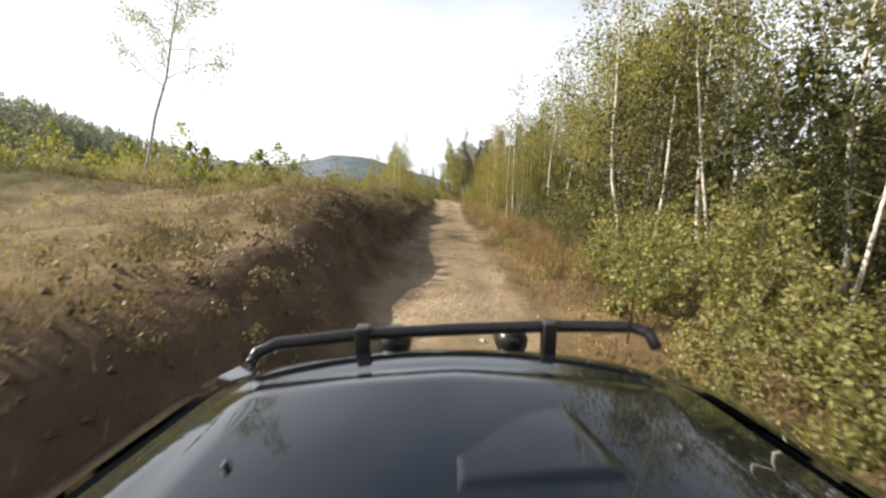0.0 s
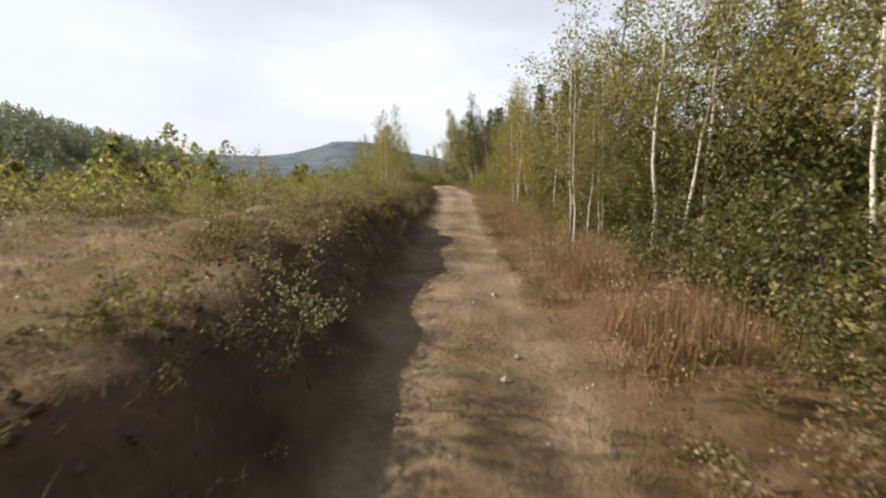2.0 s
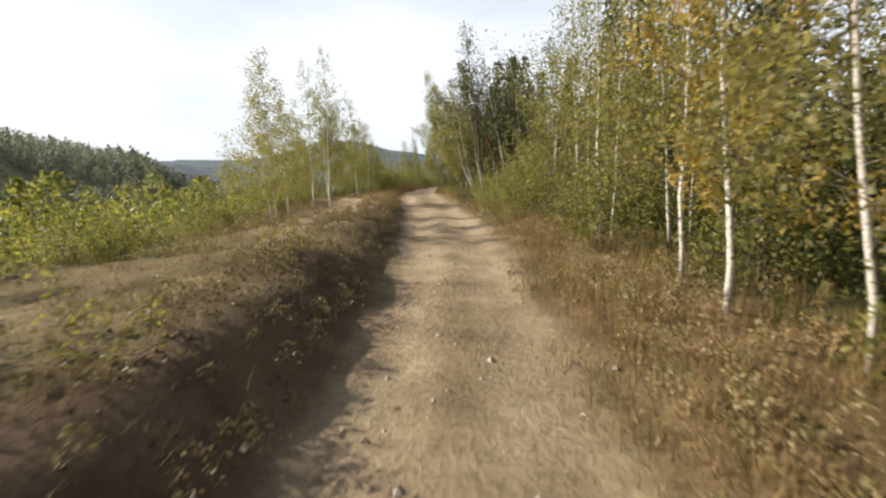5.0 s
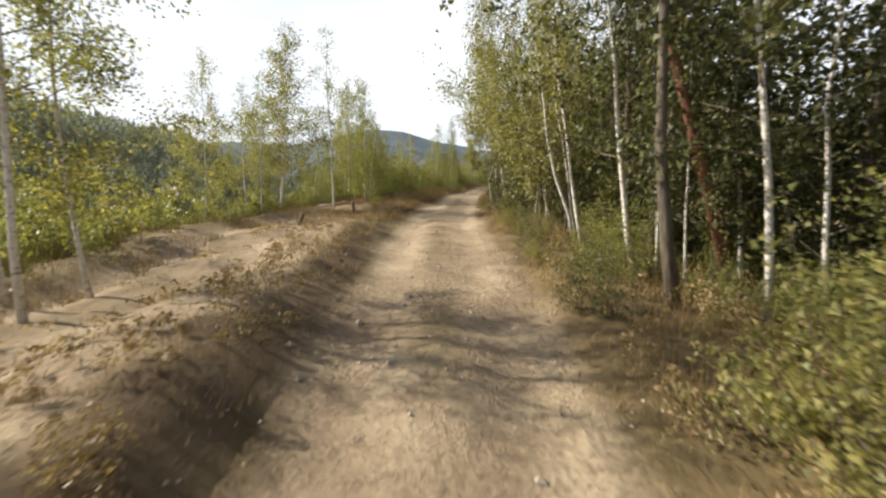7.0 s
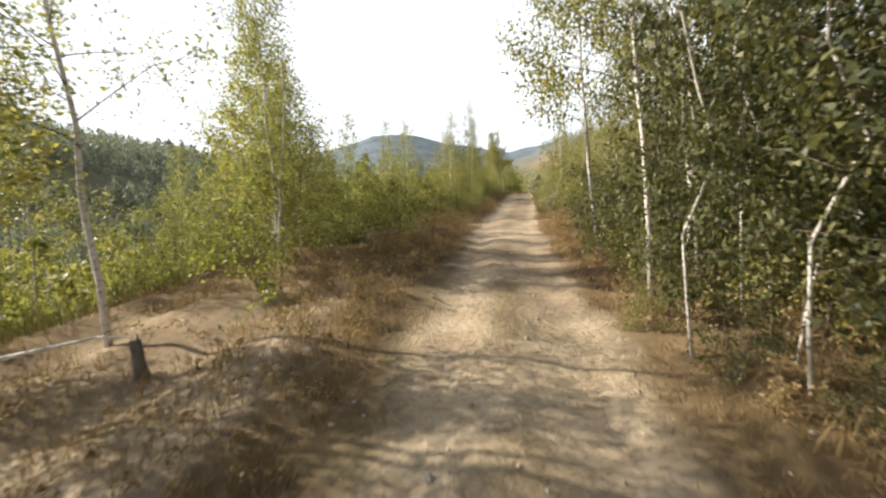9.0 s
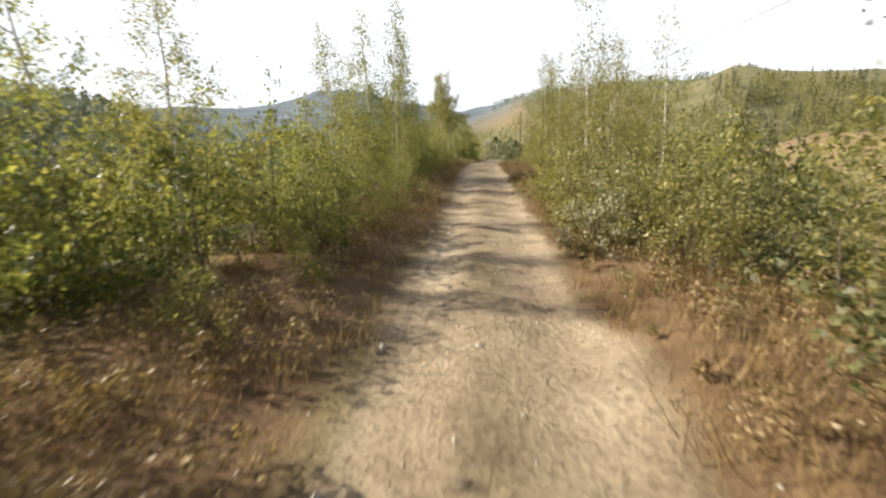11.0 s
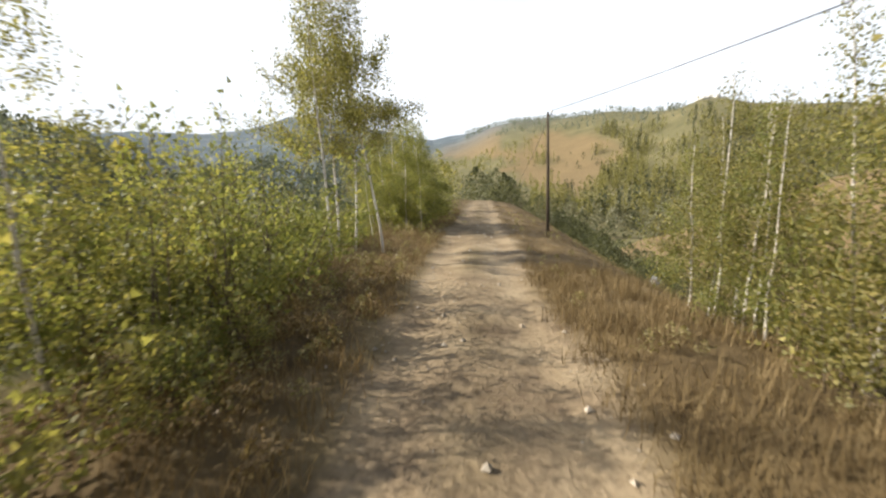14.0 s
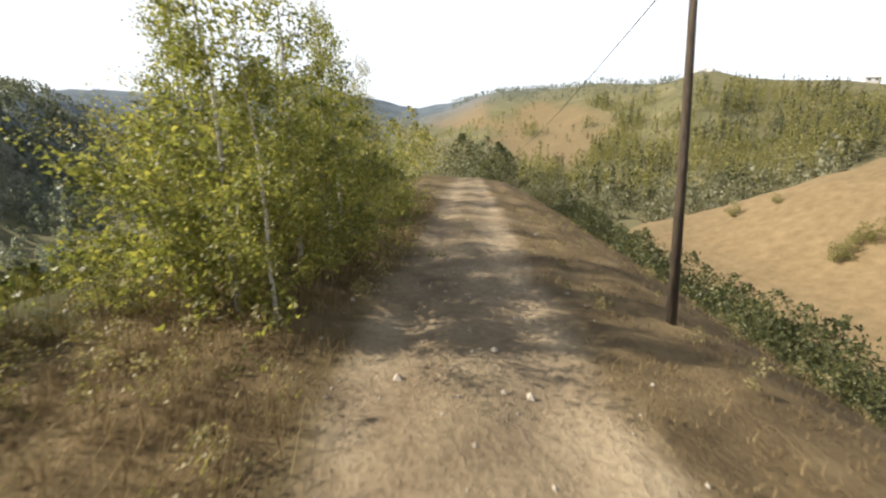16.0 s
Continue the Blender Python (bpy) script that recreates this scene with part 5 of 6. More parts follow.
thicket("wood_interior", 46, strip(38, 66, 5.4, 9.0), 2.6, 5.2, 520, M_LEAF_D, "leaves deep inside the wood, darkened for shade", 104, 0.15, 0.26)
thicket("wood_interior", 40, strip(-2, 38, 5.5, 9.5), 2.6, 5.6, 520, M_LEAF_D, "leaves deep inside the wood, darkened for shade", 105, 0.15, 0.26)
thicket("wood_interior", 110, strip(-8, 66, 6.5, 20, 1.0), 2.0, 5.0, 460, M_LEAF_D, "leaves deep inside the wood, darkened for shade", 90, 0.17, 0.28)
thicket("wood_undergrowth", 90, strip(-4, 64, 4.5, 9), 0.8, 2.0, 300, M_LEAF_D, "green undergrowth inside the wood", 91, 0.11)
thicket("valley_scrub", 80, strip(15, 40, -8.5, -24, 1.2), 0.9, 2.3, 280, M_LEAF_G, "young green and yellow scrub beyond the meadow", 92, 0.125)
thicket("valley_scrub", 44, strip(15, 40, -8.0, -20, 1.2), 0.8, 2.1, 360, M_LEAF, "yellowing scrub beyond the meadow", 93, 0.10)
thicket("valley_scrub", 130, strip(36, 66, -7.2, -24, 1.2), 0.9, 2.4, 300, M_LEAF_L, "green scrub below the old wheel track", 94, 0.12)
thicket("valley_scrub", 60, strip(38, 66, -6.6, -18, 1.2), 0.8, 2.2, 260, M_LEAF_Y, "yellowing scrub below the old wheel track", 95, 0.105)
thicket("valley_scrub", 110, strip(62, 92, -5.2, -22, 1.2), 1.2, 2.5, 300, M_LEAF_L, "dense green scrub falling into the valley", 96, 0.13)
thicket("valley_scrub", 60, strip(62, 92, -4.6, -14, 1.2), 1.1, 2.2, 260, M_LEAF_Y, "yellowing scrub falling into the valley", 97, 0.12)
thicket("valley_scrub", 80, strip(92, 125, -8.5, -26, 1.1), 1.4, 3.2, 280, M_LEAF_G, "dense dark scrub low in the valley", 102, 0.15)
thicket("slope_scrub", 84, strip(64, 92, 4.5, 15, 1.2), 1.2, 2.7, 340, M_LEAF, "olive scrub on the gully side", 98, 0.14)
thicket("gully_bushes", 150, strip(90, 165, 8.8, 16.0), 1.4, 3.4, 380, M_GULLY, "dark green bushes along the gully bottom", 99, 0.13)
thicket("gully_bushes", 110, strip(106, 138, 8.2, 12.0), 1.5, 2.7, 420, M_GULLY, "dark green bushes along the gully bottom", 119, 0.115, 0.62)
thicket("gully_bushes", 80, strip(89, 107, 8.2, 11.6), 1.3, 2.4, 1250, M_GULLY, "dense dark green bushes along the gully edge", 125, 0.062, 0.6)
thicket("ridge_bushes", 44, strip(132, 190, -2, 14), 2.5, 4.6, 520, M_GULLY, "dark bushes across the ridge ahead", 100, 0.20, 0.5)
thicket("ridge_bushes", 26, strip(110, 136, -9, -2.8), 2.0, 4.5, 280, M_LEAF, "olive bushes beside the track ahead", 101, 0.18)


def bearing(x, y):
    r = np.hypot(x, y - 90)
    return np.degrees(np.arctan2(-x, y - 90)), np.degrees(np.arctan2(height(x, y) - 5.6, r))


CREEK = ((-50, -45, -41.6, -36.4, -32.5, -26.5, -19.7, -15), (2.0, 0.6, -2.4, -3.6, -4.3, -5.6, -5.6, -4.5))


def on_slope(x, y):
    az, el = bearing(x, y)
    glade = (az > -33) & (az < -22) & (el > 3.4 + 1.2 * bumps(x, y, 50)) & (bumps(x + 5, y, 14) < 0.35)
    return (brown_field(x, y, az, el) < 0.5) & ~glade & (el > np.interp(az, *CREEK) - 0.3) & (el < skyline(az)[0] - np.where(az < -33, 0.9, 1.6))


def on_crest(x, y):
    az, el = bearing(x, y)
    return el > skyline(az)[0] - 1.3


def below_ridge(x, y):
    az, el = bearing(x, y)
    return el < skyline(az)[0] - 1.0


def on_creek(x, y):
    az, el = bearing(x, y)
    off = el - np.interp(az, *CREEK)
    return (off < 1.2 + 0.5 * bumps(x, y, 20)) & (off > np.where(az > -34, -2.6, -0.8) + 0.4 * bumps(x, y, 12))


far_wood("far_forest", 7600, -62, -12, 112, 430, 6, 10.5, M_FAR, "slender olive trees covering the opposite hillside", 81, 40, patchy=-0.6, leaf=0.40, patch=0.07, slim=0.14, where=on_slope)
# Dark trees that also fill in for shaded gaps in the forest.
far_wood("far_forest", 4000, -60, -16, 118, 430, 6, 11.5, M_FARSHADE, "darker trees between the pale ones on the opposite hillside", 106, 40, patchy=0.0, leaf=0.42, patch=0.045, slim=0.12, where=on_slope)
far_wood("far_forest", 1000, -60, -13, 84, 260, 3, 6.5, M_WILLOW, "round grey-green bushes along the foot of the opposite hillside", 82, 80, leaf=0.62, slim=0.42, where=on_creek)
far_wood("far_forest", 500, -60, -15, 84, 260, 3, 5.5, M_FARSHADE, "dark bushes along the foot of the opposite hillside", 120, 80, leaf=0.62, slim=0.42, where=on_creek)
far_wood("far_forest", 2200, -29, -4, 380, 950, 4, 7, M_FARHAZE, "dark trees along the crest of the hill", 121, 14, patchy=-0.5, leaf=1.1, where=on_crest)
far_wood("far_forest", 90, -23, -8, 150, 430, 3, 6, M_FARSHADE, "dark bushes scattered over the brown field", 122, 60, leaf=0.6, slim=0.4, patchy=0.2)
far_wood("far_forest", 620, 18, 80, 20, 80, 1.5, 4.0, M_LEAF_D, "dark scrub deep in the valley", 103, 80, cx=-4.0, cy=96.0, leaf=0.7, patchy=-0.3)
# Hill trees across the valley, in the leaf colour with haze mixed in.
far_wood("far_forest", 2600, 36, 80, 100, 300, 4, 9, M_FARHAZE, "dark wooded hill across the valley", 83, 44, patchy=-0.6, leaf=0.62, slim=0.24)
far_wood("far_forest", 900, 8, 60, 60, 150, 3, 6, M_VALLEY, "dark valley wood below the track", 84, 46, patchy=-0.2)
far_wood("far_forest", 4200, 5, 46, 120, 620, 6, 12, M_VALLEY, "dark wood on the far valley side", 109, 18, patchy=-0.25, patch=0.1)
far_wood("far_forest", 1800, 4, 40, 450, 1150, 5, 9, M_FARHAZE, "forest on the far ridges across the valley", 126, 10, patchy=0.0, leaf=1.3, patch=0.1, slim=0.5, where=below_ridge)
far_wood("far_forest", 500, -14, 6, 200, 500, 3, 7, M_FAR, "bushes on the ridges ahead", 85, 14, patchy=0.1)
far_wood("far_forest", 800, -170, -80, 40, 160, 4, 8, M_FAR, "mixed wood behind the track", 87, 16, cy=40.0)
far_wood("far_forest", 500, 90, 170, 50, 160, 3, 6, M_FAR, "scrub in the valley behind", 89, 14, cy=40.0)
far_wood("far_forest", 800, -150, -32, 20, 78, 4, 8, M_FAR, "mixed birch wood going on beside the track", 107, 45, leaf=0.7, cx=2.0, cy=36.0)
far_wood("far_forest", 800, 30, 112, 25, 85, 2, 4.5, M_FAR, "young wood in the valley beside the track", 108, 45, leaf=0.6, cx=-2.0, cy=36.0, patchy=-0.35)
far_wood("far_forest", 600, 60, 125, 120, 300, 5, 10, M_FAR, "wooded valley side", 86, 12, cy=40.0)


# ---- pole line ----
def pole(x, y, tall, label):
    z = on_ground(x, y)
    p = thing("utility_pole", Matrix.Translation((x, y, z)) @ Euler((-0.12, -0.01, 0)).to_matrix().to_4x4(), label=label, category="pole", group="poles of the line")
    bm = bmesh.new()
    tube(bm, [(0, 0, -0.3), (0.02, 0, tall * 0.5), (0.03, 0.02, tall)], [0.062, 0.052, 0.040], 10)
    part("shaft", bm, M_POLE, p)
    bm = bmesh.new()
    tube(bm, [(0.03, 0, tall - 0.12), (0.16, 0, tall - 0.1), (0.16, 0, tall + 0.02)], [0.012, 0.012, 0.012], 6)
    hook = part("hook", bm, M_WIRE, p, "iron hook")
    bm = bmesh.new()
    tube(bm, [(0.16, 0, tall - 0.02), (0.16, 0, tall + 0.03), (0.16, 0, tall + 0.08)], [0.03, 0.04, 0.02], 8)
    part("insulator", bm, M_WHITE, hook, "white insulator")
    return p.matrix_world @ Vector((0.16, 0, tall + 0.05))


tops = [pole(4.5, 64.0, 5.4, "dark weathered wooden pole among the scrub"),
        pole(2.0, 100.5, 4.2, "dark weathered wooden pole at the edge of the gully"),
        pole(8.6, 142.0, 4.3, "dark weathered wooden pole far along the track")]
for a, b in zip(tops, tops[1:]):
    bm = bmesh.new()
    n = 16
    pts = [a.lerp(b, i / n) - Vector((0, 0, 0.5 * 4 * (i / n) * (1 - i / n))) for i in range(n + 1)]
    tube(bm, pts, [0.009] * (n + 1), 5)
    me = bpy.data.meshes.new("cable")
    bm.to_mesh(me)
    bm.free()
    me.materials.append(M_WIRE)
    tagged(new("cable", me), "thin black cable hanging between wooden poles", "cable", "cables of the line")


# ---- stones, stumps, branches ----
def rock(bm, r, at, rs2, flat=0.6):
    made = bmesh.ops.create_icosphere(bm, subdivisions=2, radius=r)["verts"]
    off = [rs2.uniform(0.75, 1.2) for _ in range(3)]
    for v in made:
        n = noise.noise(v.co * (1.6 / r) + Vector(at))
        v.co = Vector((v.co.x * off[0], v.co.y * off[1], v.co.z * flat * off[2])) * (1 + 0.35 * n) + Vector(at)


rs2 = np.random.RandomState(9)
sv, sf = [], []
for i in range(420):
    y = rs2.uniform(-2, 110)
    u = rs2.normal() * 0.9
    x = float(road_x(y)) + u
    r = rs2.uniform(0.012, 0.045) * (1.4 if rs2.uniform() < 0.08 else 1)
    z = on_ground(x, y) + r * 0.2
    o = len(sv)
    ang = rs2.uniform(0, 6.28)
    for dx, dy, dz in ((1, 0, 0), (0.2, 1, 0.1), (-1, 0.1, 0), (0, -0.9, -0.1), (0.1, 0.1, 0.8), (0, 0, -0.7)):
        k = r * rs2.uniform(0.75, 1.25)
        sv.append((x + (dx * math.cos(ang) - dy * math.sin(ang)) * k, y + (dx * math.sin(ang) + dy * math.cos(ang)) * k, z + dz * k))
    sf += [(o, o + 1, o + 4), (o + 1, o + 2, o + 4), (o + 2, o + 3, o + 4), (o + 3, o, o + 4), (o + 1, o, o + 5), (o + 2, o + 1, o + 5), (o + 3, o + 2, o + 5), (o, o + 3, o + 5)]
tagged(link_mesh("pebbles", sv, sf, M_STONE), "loose pebbles and dry clods on the track", "stones", kind="stuff")


def clods(name, n, ulo, uhi, ylo, yhi, lo, hi, mat, label, seed):
    r = np.random.RandomState(seed)
    y = r.uniform(ylo, yhi, size=n)
    x = road_x(y) + r.uniform(ulo, uhi, size=n)
    k = r.uniform(lo, hi, size=n) ** 1.0
    z = height(x, y) + k * 0.2
    shape = np.array(((1, 0, 0), (0.2, 1, 0.1), (-1, 0.1, 0), (0, -0.9, -0.1), (0.1, 0.1, 0.75), (0, 0, -0.7)))
    v = np.stack([x, y, z], -1)[:, None, :] + shape[None] * k[:, None, None] * r.uniform(0.7, 1.3, size=(n, 6, 3))
    f = np.array(((0, 1, 4), (1, 2, 4), (2, 3, 4), (3, 0, 4), (1, 0, 5), (2, 1, 5), (3, 2, 5), (0, 3, 5)))
    f = (f[None] + 6 * np.arange(n)[:, None, None]).reshape(-1, 3)
    tagged(link_mesh(name, v.reshape(-1, 3).tolist(), f.tolist(), mat), label, "soil", kind="stuff")


clods("earth_clods", 1500, -2.4, -1.15, -2, 36, 0.010, 0.035, M_CLOD, "dark clods of earth on the cut bank", 31)
clods("road_clods", 1500, -1.3, 1.5, -2, 112, 0.006, 0.022, M_STONE, "small dry crumbs of earth on the track", 32)

boulder = bmesh.new()
block(boulder, (-0.14, -0.12, -0.15), (0.14, 0.12, 0.42), 0.03)
for v in boulder.verts:
    v.co += Vector((noise.noise(v.co * 5), noise.noise(v.co * 5 + Vector((3, 0, 0))), 0)) * 0.04
me = bpy.data.meshes.new("marker_stone")
boulder.to_mesh(me)
boulder.free()
me.materials.append(M_WHITE)
stone = new("marker_stone", me)
stone.matrix_world = Matrix.Translation((3.0, 95.1, on_ground(3.0, 95.1))) @ Euler((0.1, 0.35, 0.3)).to_matrix().to_4x4() @ Matrix.Scale(0.55, 4)
tagged(stone, "white weathered block leaning on the grassy shoulder", "stone")


outcrop = thing("rock_outcrop", label="pale rocky outcrop on the top of the hill", category="rock")
for az, d, r in ((-30.3, 462, 4.0), (-30.9, 468, 6.0), (-31.5, 466, 7.0), (-32.2, 470, 5.5), (-33.0, 474, 4.0), (-30.6, 450, 3.5), (-31.9, 452, 3.0)):
    x, y = -math.sin(radians(az)) * d, 90 + math.cos(radians(az)) * d
    bm = bmesh.new()
    rock(bm, r, (x, y, on_ground(x, y) + 0.1 * r), rs2, 0.5)
    part("rock", bm, M_WHITE, outcrop, smooth=False)


def stump(x, y, r, tall, lean):
    s = thing("tree_stump", Matrix.Translation((x, y, on_ground(x, y))) @ Euler((0, lean, 0)).to_matrix().to_4x4(),
              label="broken dark tree stump at the edge of the scrub", category="stump", group="stumps")
    bm = bmesh.new()
    tube(bm, [(0, 0, -0.15), (0, 0, 0.08), (0.02, 0, tall * 0.7), (0.03, 0.01, tall)], [r * 1.3, r * 1.05, r * 0.98, r * 0.9], 9)
    part("trunk", bm, M_GREY, s)
    bm = bmesh.new()
    tube(bm, [(r * 0.7, 0, tall * 0.6), (r * 0.9, 0.03, tall * 1.15)], [r * 0.4, 0.006], 5)
    part("splinter", bm, M_TWIG, s, "pale torn splinter")


stump(-6.25, 51.0, 0.045, 0.38, 0.25)
stump(-6.05, 55.25, 0.055, 0.34, -0.22)


def fallen(points, r, label, mat=M_TWIG):
    bm = bmesh.new()
    pts = [Vector((x, y, on_ground(x, y) + dz)) for x, y, dz in points]
    tube(bm, pts, [r * (1 - 0.7 * i / (len(pts) - 1)) for i in range(len(pts))], 6)
    for i in range(1, len(pts) - 1):
        tube(bm, [pts[i], pts[i] + Vector((0.12, 0.2 * (-1) ** i, 0.22))], [r * 0.4, 0.003], 4)
    me = bpy.data.meshes.new("fallen_branch")
    bm.to_mesh(me)
    bm.free()
    me.materials.append(mat)
    tagged(new("fallen_branch", me), label, "branch", "fallen branches")


fallen([(-7.3, 55.0, 0.22), (-6.9, 55.2, 0.3), (-6.5, 55.25, 0.36), (-6.12, 55.25, 0.36)], 0.022, "pale fallen birch branch leaning on a stump", M_BIRCH)
fallen([(2.6, 7.7, 0.03), (3.1, 8.1, 0.18), (3.5, 8.3, 0.3), (3.9, 8.2, 0.36)], 0.025, "pale dead branch in the dry grass")
fallen([(1.9, 14.6, 0.03), (2.5, 14.9, 0.12), (3.1, 14.8, 0.16), (3.6, 14.7, 0.2)], 0.02, "thin dead branch across the dry grass")


# ---- houses on the far hill ----
def farmhouse(x, y, w, d, tall, turn, roof_mat, label):
    z = on_ground(x, y)
    hs = thing("farmhouse", Matrix.Translation((x, y, z)) @ Matrix.Rotation(turn, 4, "Z"), label=label, category="house", group="houses on the hill")
    bm = bmesh.new()
    block(bm, (-w / 2, -d / 2, -2), (w / 2, d / 2, tall))
    part("wall", bm, M_WHITE, hs, smooth=False)
    bm = bmesh.new()
    vs = [bm.verts.new(p) for p in ((-w * 0.56, -d * 0.6, tall), (w * 0.56, -d * 0.6, tall), (w * 0.56, d * 0.6, tall), (-w * 0.56, d * 0.6, tall), (-w * 0.5, 0, tall + d * 0.45), (w * 0.5, 0, tall + d * 0.45))]
    for f in ((0, 1, 5, 4), (2, 3, 4, 5), (1, 2, 5), (3, 0, 4), (3, 2, 1, 0)):
        bm.faces.new([vs[i] for i in f])
    part("roof", bm, roof_mat, hs, smooth=False)
    for i in (-1, 1):
        bm = bmesh.new()
        block(bm, (i * w * 0.25 - 0.7, -d / 2 - 0.08, tall * 0.35), (i * w * 0.25 + 0.7, -d / 2 + 0.05, tall * 0.75))
        part("window", bm, M_TRIM, hs, smooth=False)


for az, dist, w, d, tall in ((-30.5, 462, 9, 6, 3), (-44.5, 428, 8, 6, 3), (-47.5, 432, 9, 6, 3)):
    a = radians(az)
    farmhouse(-math.sin(a) * dist, 90 + math.cos(a) * dist, w, d, tall, a + 0.3, M_WHITE, "small pale farmhouse on the skyline of the hill")


# ---- the car that stands at the start of the track ----
CAR = pose(0.356, 0.080, -0.574, 6.02, -4.35, 2.49)
car = thing("off_road_car", CAR, label="dark green-black off-road car with a bull bar, parked on the track", category="car")


def car_part(name, build, mat, label="", parent=None, smooth=True):
    bm = bmesh.new()
    build(bm)
    return part(name, bm, mat, parent or car, label, smooth)


def hood_shape(bm):
    nx, ny = 41, 33
    grid = []
    for j in range(ny):
        y = 0.40 + 1.04 * j / (ny - 1)
        row = []
        for i in range(nx):
            s = -1 + 2 * i / (nx - 1)
            front = max(0.0, (y - 1.12) / 0.32)
            half = 0.824 - 0.16 * (y - 0.4) - 0.10 * front ** 3
            x = s * half
            yy2 = y - 0.07 * abs(s) ** 5 * front
            z = 1.108 - 0.058 * s * s - 0.022 * float(step(0.78, 1.0, abs(s))) - 0.035 * front ** 2.2 - 0.05 * front ** 8
            inside = float(step(0.585, 0.525, abs(x)) * step(1.16, 1.10, y + 0.06 * abs(s)))
            z += 0.016 * inside
            z += 0.004 * (1 - min(1, abs(y - 0.8)))
            row.append(bm.verts.new((x, yy2, z)))
        grid.append(row)
    for a, b in zip(grid, grid[1:]):
        for i in range(nx - 1):
            bm.faces.new((a[i], a[i + 1], b[i + 1], b[i]))
    edge = grid[0] + [r[-1] for r in grid[1:]] + grid[-1][-2::-1] + [r[0] for r in grid[-2:0:-1]]
    low = [bm.verts.new(v.co - Vector((0, 0, 0.03))) for v in edge]
    for i in range(len(edge)):
        k = (i + 1) % len(edge)
        bm.faces.new((edge[i], low[i], low[k], edge[k]))


hood = car_part("hood", hood_shape, M_PAINT, "dusty dark glossy hood with a raised centre")


def scoop_shape(bm):
    nx, ny = 19, 17
    rows = []
    for j in range(ny):
        q = j / (ny - 1)
        y = 0.645 + 0.37 * q
        row = []
        for i in range(nx):
            p = i / (nx - 1)
            x = -0.034 + (0.345 - 0.06 * q) * p
            wall = float(step(0.0, 0.05, p) * step(1.0, 0.93, p) * step(0.0, 0.04, q))
            row.append(bm.verts.new((x, y + 0.045 * p * (1 - q), 1.112 + wall * (0.019 - 0.014 * q + 0.004 * math.sin(math.pi * p)) - 0.012 * (1 - wall))))
        rows.append(row)
    for a, d in zip(rows, rows[1:]):
        for i in range(nx - 1):
            bm.faces.new((a[i], a[i + 1], d[i + 1], d[i]))


car_part("scoop", scoop_shape, M_PAINT, "low air scoop on the hood", hood)
for x, y in ((-0.441, 0.75), (0.430, 0.80)):
    car_part("washer_nozzle", lambda bm: tube(bm, [(x, y, 1.09), (x, y, 1.117), (x, y + 0.003, 1.121)], [0.010, 0.009, 0.006], 8), M_TRIM, "small black washer nozzle", hood)

car_part("guard_bar", lambda bm: tube(bm, [(-0.615, 1.27, 1.069), (-0.605, 1.30, 1.097), (-0.56, 1.345, 1.109), (-0.3, 1.40, 1.119), (0.0, 1.43, 1.125), (0.32, 1.45, 1.129), (0.60, 1.445, 1.129), (0.65, 1.415, 1.119), (0.655, 1.37, 1.084)],
                                      [0.018, 0.021, 0.021, 0.021, 0.021, 0.021, 0.021, 0.021, 0.018], 12), M_TUBE, "black tubular guard bar across the hood front")
car_part("bar_cap", lambda bm: tube(bm, [(-0.616, 1.268, 1.061), (-0.612, 1.285, 1.081)], [0.015, 0.020], 10), M_CHROME, "bright worn end cap")
for x, y in ((-0.295, 1.385), (0.32, 1.435)):
    car_part("bar_bracket", lambda bm: block(bm, (x - 0.022, y - 0.03, 1.02), (x + 0.022, y + 0.03, 1.152), 0.006), M_TUBE, "black clamp bracket")


def lamp_shape(x, y):
    def build(bm):
        tube(bm, [(x, y - 0.045, 1.046), (x, y - 0.03, 1.046), (x, y + 0.0, 1.046), (x, y + 0.05, 1.046)], [0.020, 0.046, 0.058, 0.060], 18)
    return build


for x, y in ((-0.205, 1.495), (0.212, 1.52)):
    lamp = car_part("spot_lamp", lamp_shape(x, y), M_TUBE, "round black auxiliary lamp seen from behind")
    car_part("lens", lambda bm: tube(bm, [(x, y + 0.05, 1.046), (x, y + 0.056, 1.046)], [0.055, 0.053], 18), M_LAMP, "", lamp)
car_part("antenna", lambda bm: tube(bm, [(0.582, 1.419, 1.08), (0.585, 1.40, 1.30), (0.60, 1.36, 1.9)], [0.003, 0.0018, 0.001], 6), M_TUBE, "thin whip antenna")


def fender_shape(sx):
    def build(bm):
        rows = []
        for j in range(15):
            y = 0.30 + 1.14 * j / 14
            front = max(0.0, (y - 1.1) / 0.34)
            wheel = math.exp(-((y - 0.86) / 0.3) ** 2)
            prof = ((0.832 - 0.16 * (y - 0.4) - 0.09 * front ** 3, 1.040 - 0.04 * front ** 2), (0.878 - 0.15 * (y - 0.4) - 0.07 * front ** 2, 1.026 - 0.05 * front ** 2), (0.912 - 0.12 * (y - 0.4) - 0.06 * front ** 2 + 0.02 * wheel, 0.99), (0.865 - 0.06 * (y - 0.4) - 0.06 * front ** 2 + 0.03 * wheel, 0.86), (0.815 - 0.05 * front + 0.03 * wheel, 0.62 + 0.14 * wheel))
            rows.append([bm.verts.new((sx * a, y - 0.05 * front * (k < 2), z)) for k, (a, z) in enumerate(prof)])
        for a, b in zip(rows, rows[1:]):
            for k in range(4):
                f = (a[k], b[k], b[k + 1], a[k + 1])
                bm.faces.new(f if sx > 0 else f[::-1])
    return build


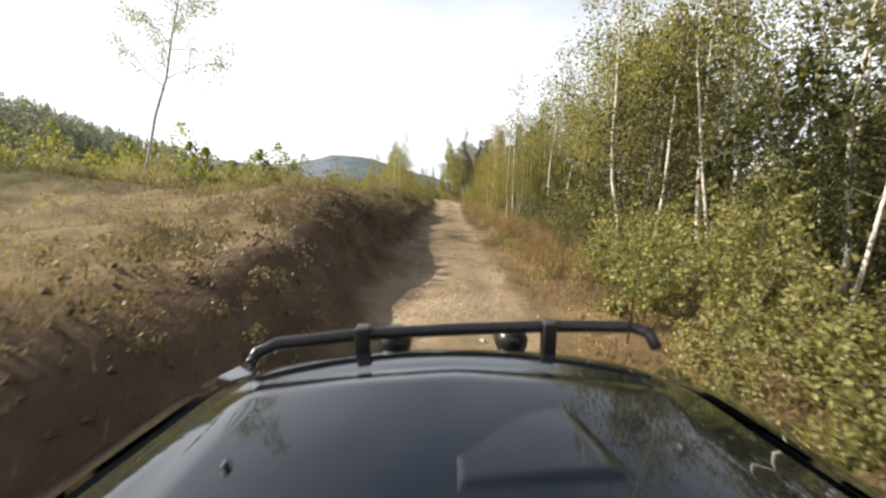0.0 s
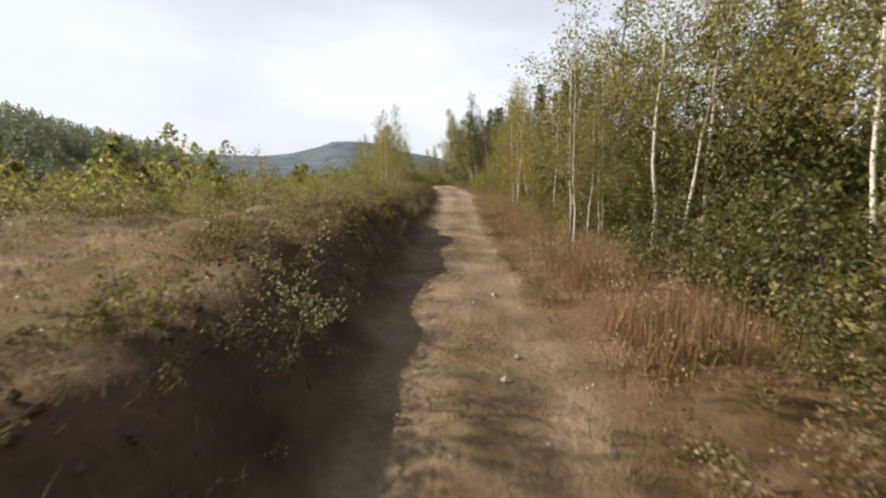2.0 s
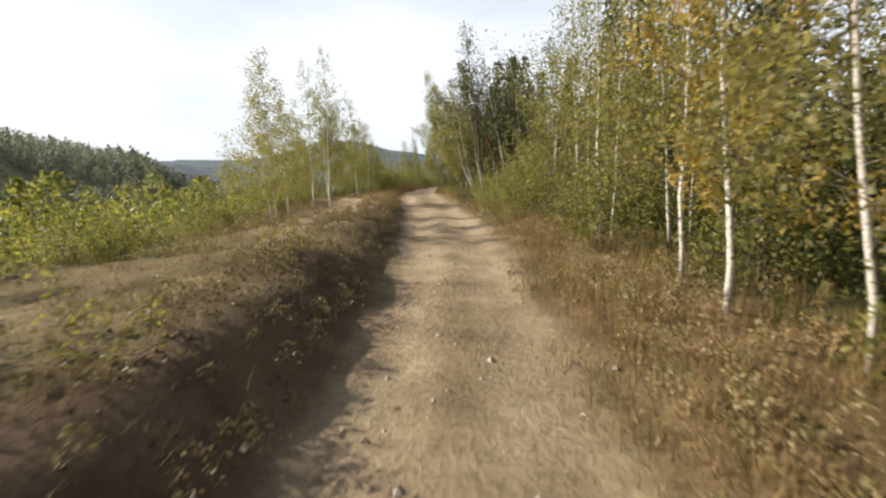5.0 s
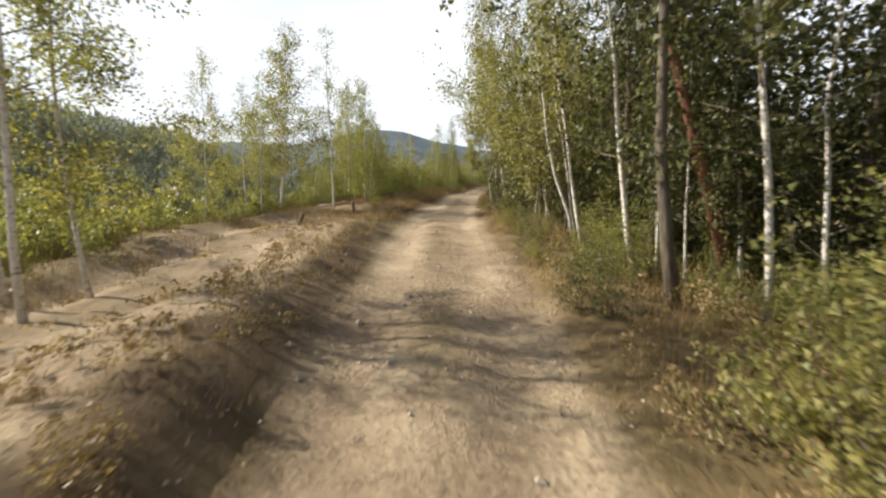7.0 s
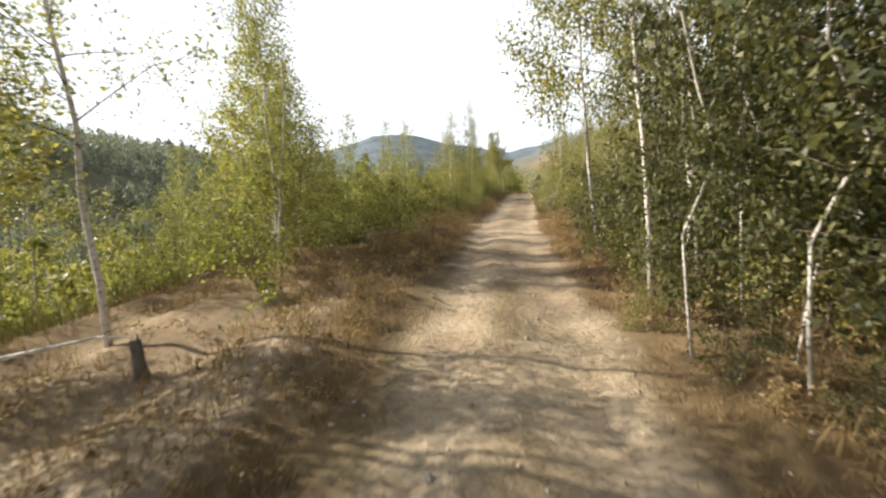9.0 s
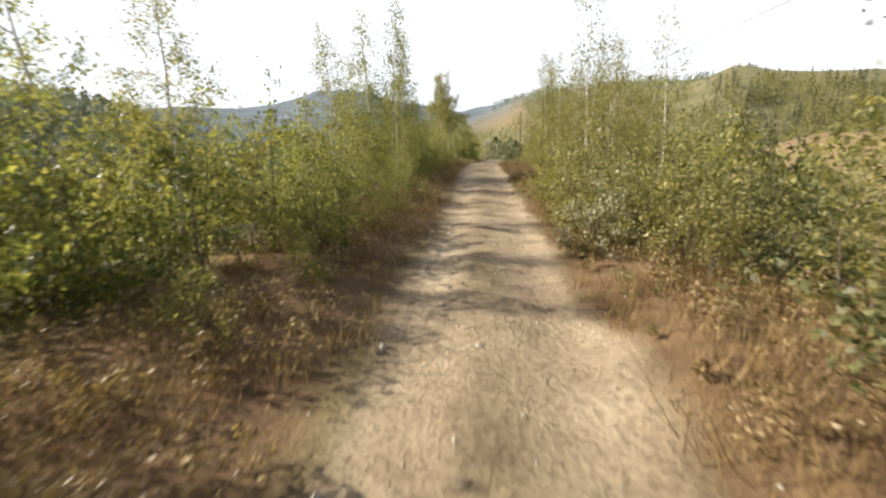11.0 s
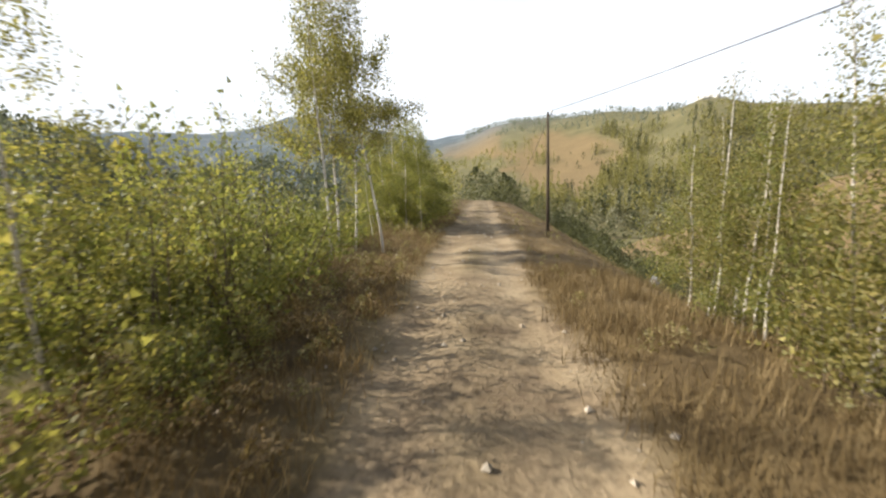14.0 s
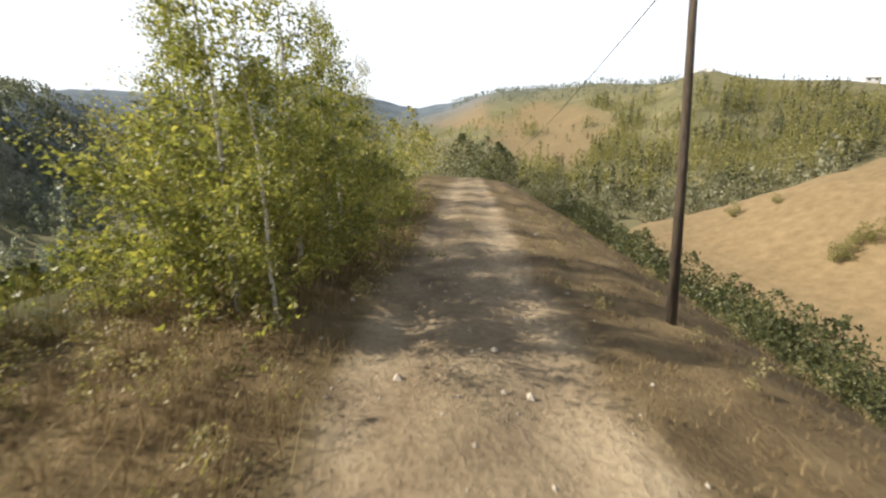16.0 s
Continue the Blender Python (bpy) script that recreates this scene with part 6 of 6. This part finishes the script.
for sx in (-1, 1):
    car_part("fender", fender_shape(sx), M_PAINT)
    car_part("fender_flare", lambda bm: tube(bm, [(sx * 0.85, 0.86 + 0.43 * math.cos(a), 0.38 + 0.43 * math.sin(a)) for a in (0.1, 0.5, 0.9, 1.3, 1.57, 1.85, 2.25, 2.65, 3.04)], [0.03] * 9, 8), M_TRIM, "black wheel-arch flare")
    car_part("door", lambda bm: block(bm, (sx * 0.84 - 0.03, -0.75, 0.42), (sx * 0.84 + 0.03, 0.28, 1.10), 0.02), M_PAINT)
    car_part("door", lambda bm: block(bm, (sx * 0.84 - 0.03, -1.75, 0.42), (sx * 0.84 + 0.03, -0.78, 1.10), 0.02), M_PAINT)
    car_part("side_window", lambda bm: block(bm, (sx * 0.74 - 0.006, -0.70, 1.12), (sx * 0.74 + 0.006, -0.12, 1.66)), M_GLASS, "tinted side glass", smooth=False)
    car_part("side_window", lambda bm: block(bm, (sx * 0.74 - 0.006, -1.70, 1.12), (sx * 0.74 + 0.006, -0.80, 1.66)), M_GLASS, "tinted side glass", smooth=False)
    car_part("pillar", lambda bm: tube(bm, [(sx * 0.80, 0.30, 1.08), (sx * 0.66, -0.12, 1.72)], [0.04, 0.035], 8), M_PAINT)
    car_part("pillar", lambda bm: tube(bm, [(sx * 0.78, -0.76, 1.08), (sx * 0.68, -0.76, 1.72)], [0.04, 0.035], 8), M_PAINT)
    car_part("pillar", lambda bm: tube(bm, [(sx * 0.78, -1.95, 1.08), (sx * 0.68, -1.85, 1.72)], [0.06, 0.05], 8), M_PAINT)
    car_part("headlight", lambda bm: block(bm, (sx * 0.55 - 0.12, 1.36, 0.78), (sx * 0.55 + 0.12, 1.45, 0.95), 0.02), M_LAMP, "clear headlight")
    for y in (0.86, -1.62):
        tyre = car_part("wheel", lambda bm: tube(bm, [(sx * 0.62, y, 0.36), (sx * 0.64, y, 0.36), (sx * 0.82, y, 0.36), (sx * 0.85, y, 0.36)], [0.31, 0.36, 0.36, 0.31], 28), M_RUBBER, "black knobbly tyre")
        car_part("rim", lambda bm: tube(bm, [(sx * 0.80, y, 0.36), (sx * 0.856, y, 0.36), (sx * 0.862, y, 0.36)], [0.22, 0.21, 0.08], 20), M_CHROME, "dull steel rim", tyre)


def shell_shape(bm):
    block(bm, (-0.62, -2.25, 0.45), (0.62, 1.34, 0.98), 0.06)
    block(bm, (-0.78, -2.25, 0.50), (0.78, -1.85, 1.10), 0.05)


car_part("body_shell", shell_shape, M_PAINT)
car_part("grille", lambda bm: [block(bm, (-0.40, 1.335, 0.76 + 0.05 * k), (0.40, 1.385, 0.785 + 0.05 * k), 0.006) for k in range(4)], M_TRIM, "black slatted grille")
car_part("bumper", lambda bm: block(bm, (-0.80, 1.28, 0.46), (0.80, 1.50, 0.68), 0.05), M_TRIM, "black front bumper")
car_part("roof", lambda bm: block(bm, (-0.69, -1.95, 1.70), (0.69, -0.13, 1.77), 0.03), M_PAINT)
car_part("cowl", lambda bm: block(bm, (-0.80, 0.28, 1.02), (0.80, 0.41, 1.05), 0.012), M_TRIM, "black cowl below the windscreen")


def screen_shape(bm):
    front = [bm.verts.new(p) for p in ((-0.72, 0.33, 1.09), (0.72, 0.33, 1.09), (0.64, -0.13, 1.705), (-0.64, -0.13, 1.705))]
    back = [bm.verts.new(v.co + Vector((0, -0.006, -0.004))) for v in front]
    bm.faces.new(front)
    bm.faces.new(back[::-1])
    for i in range(4):
        k = (i + 1) % 4
        bm.faces.new((front[i], back[i], back[k], front[k]))


car_part("windscreen", screen_shape, M_GLASS, "clear windscreen", smooth=False)
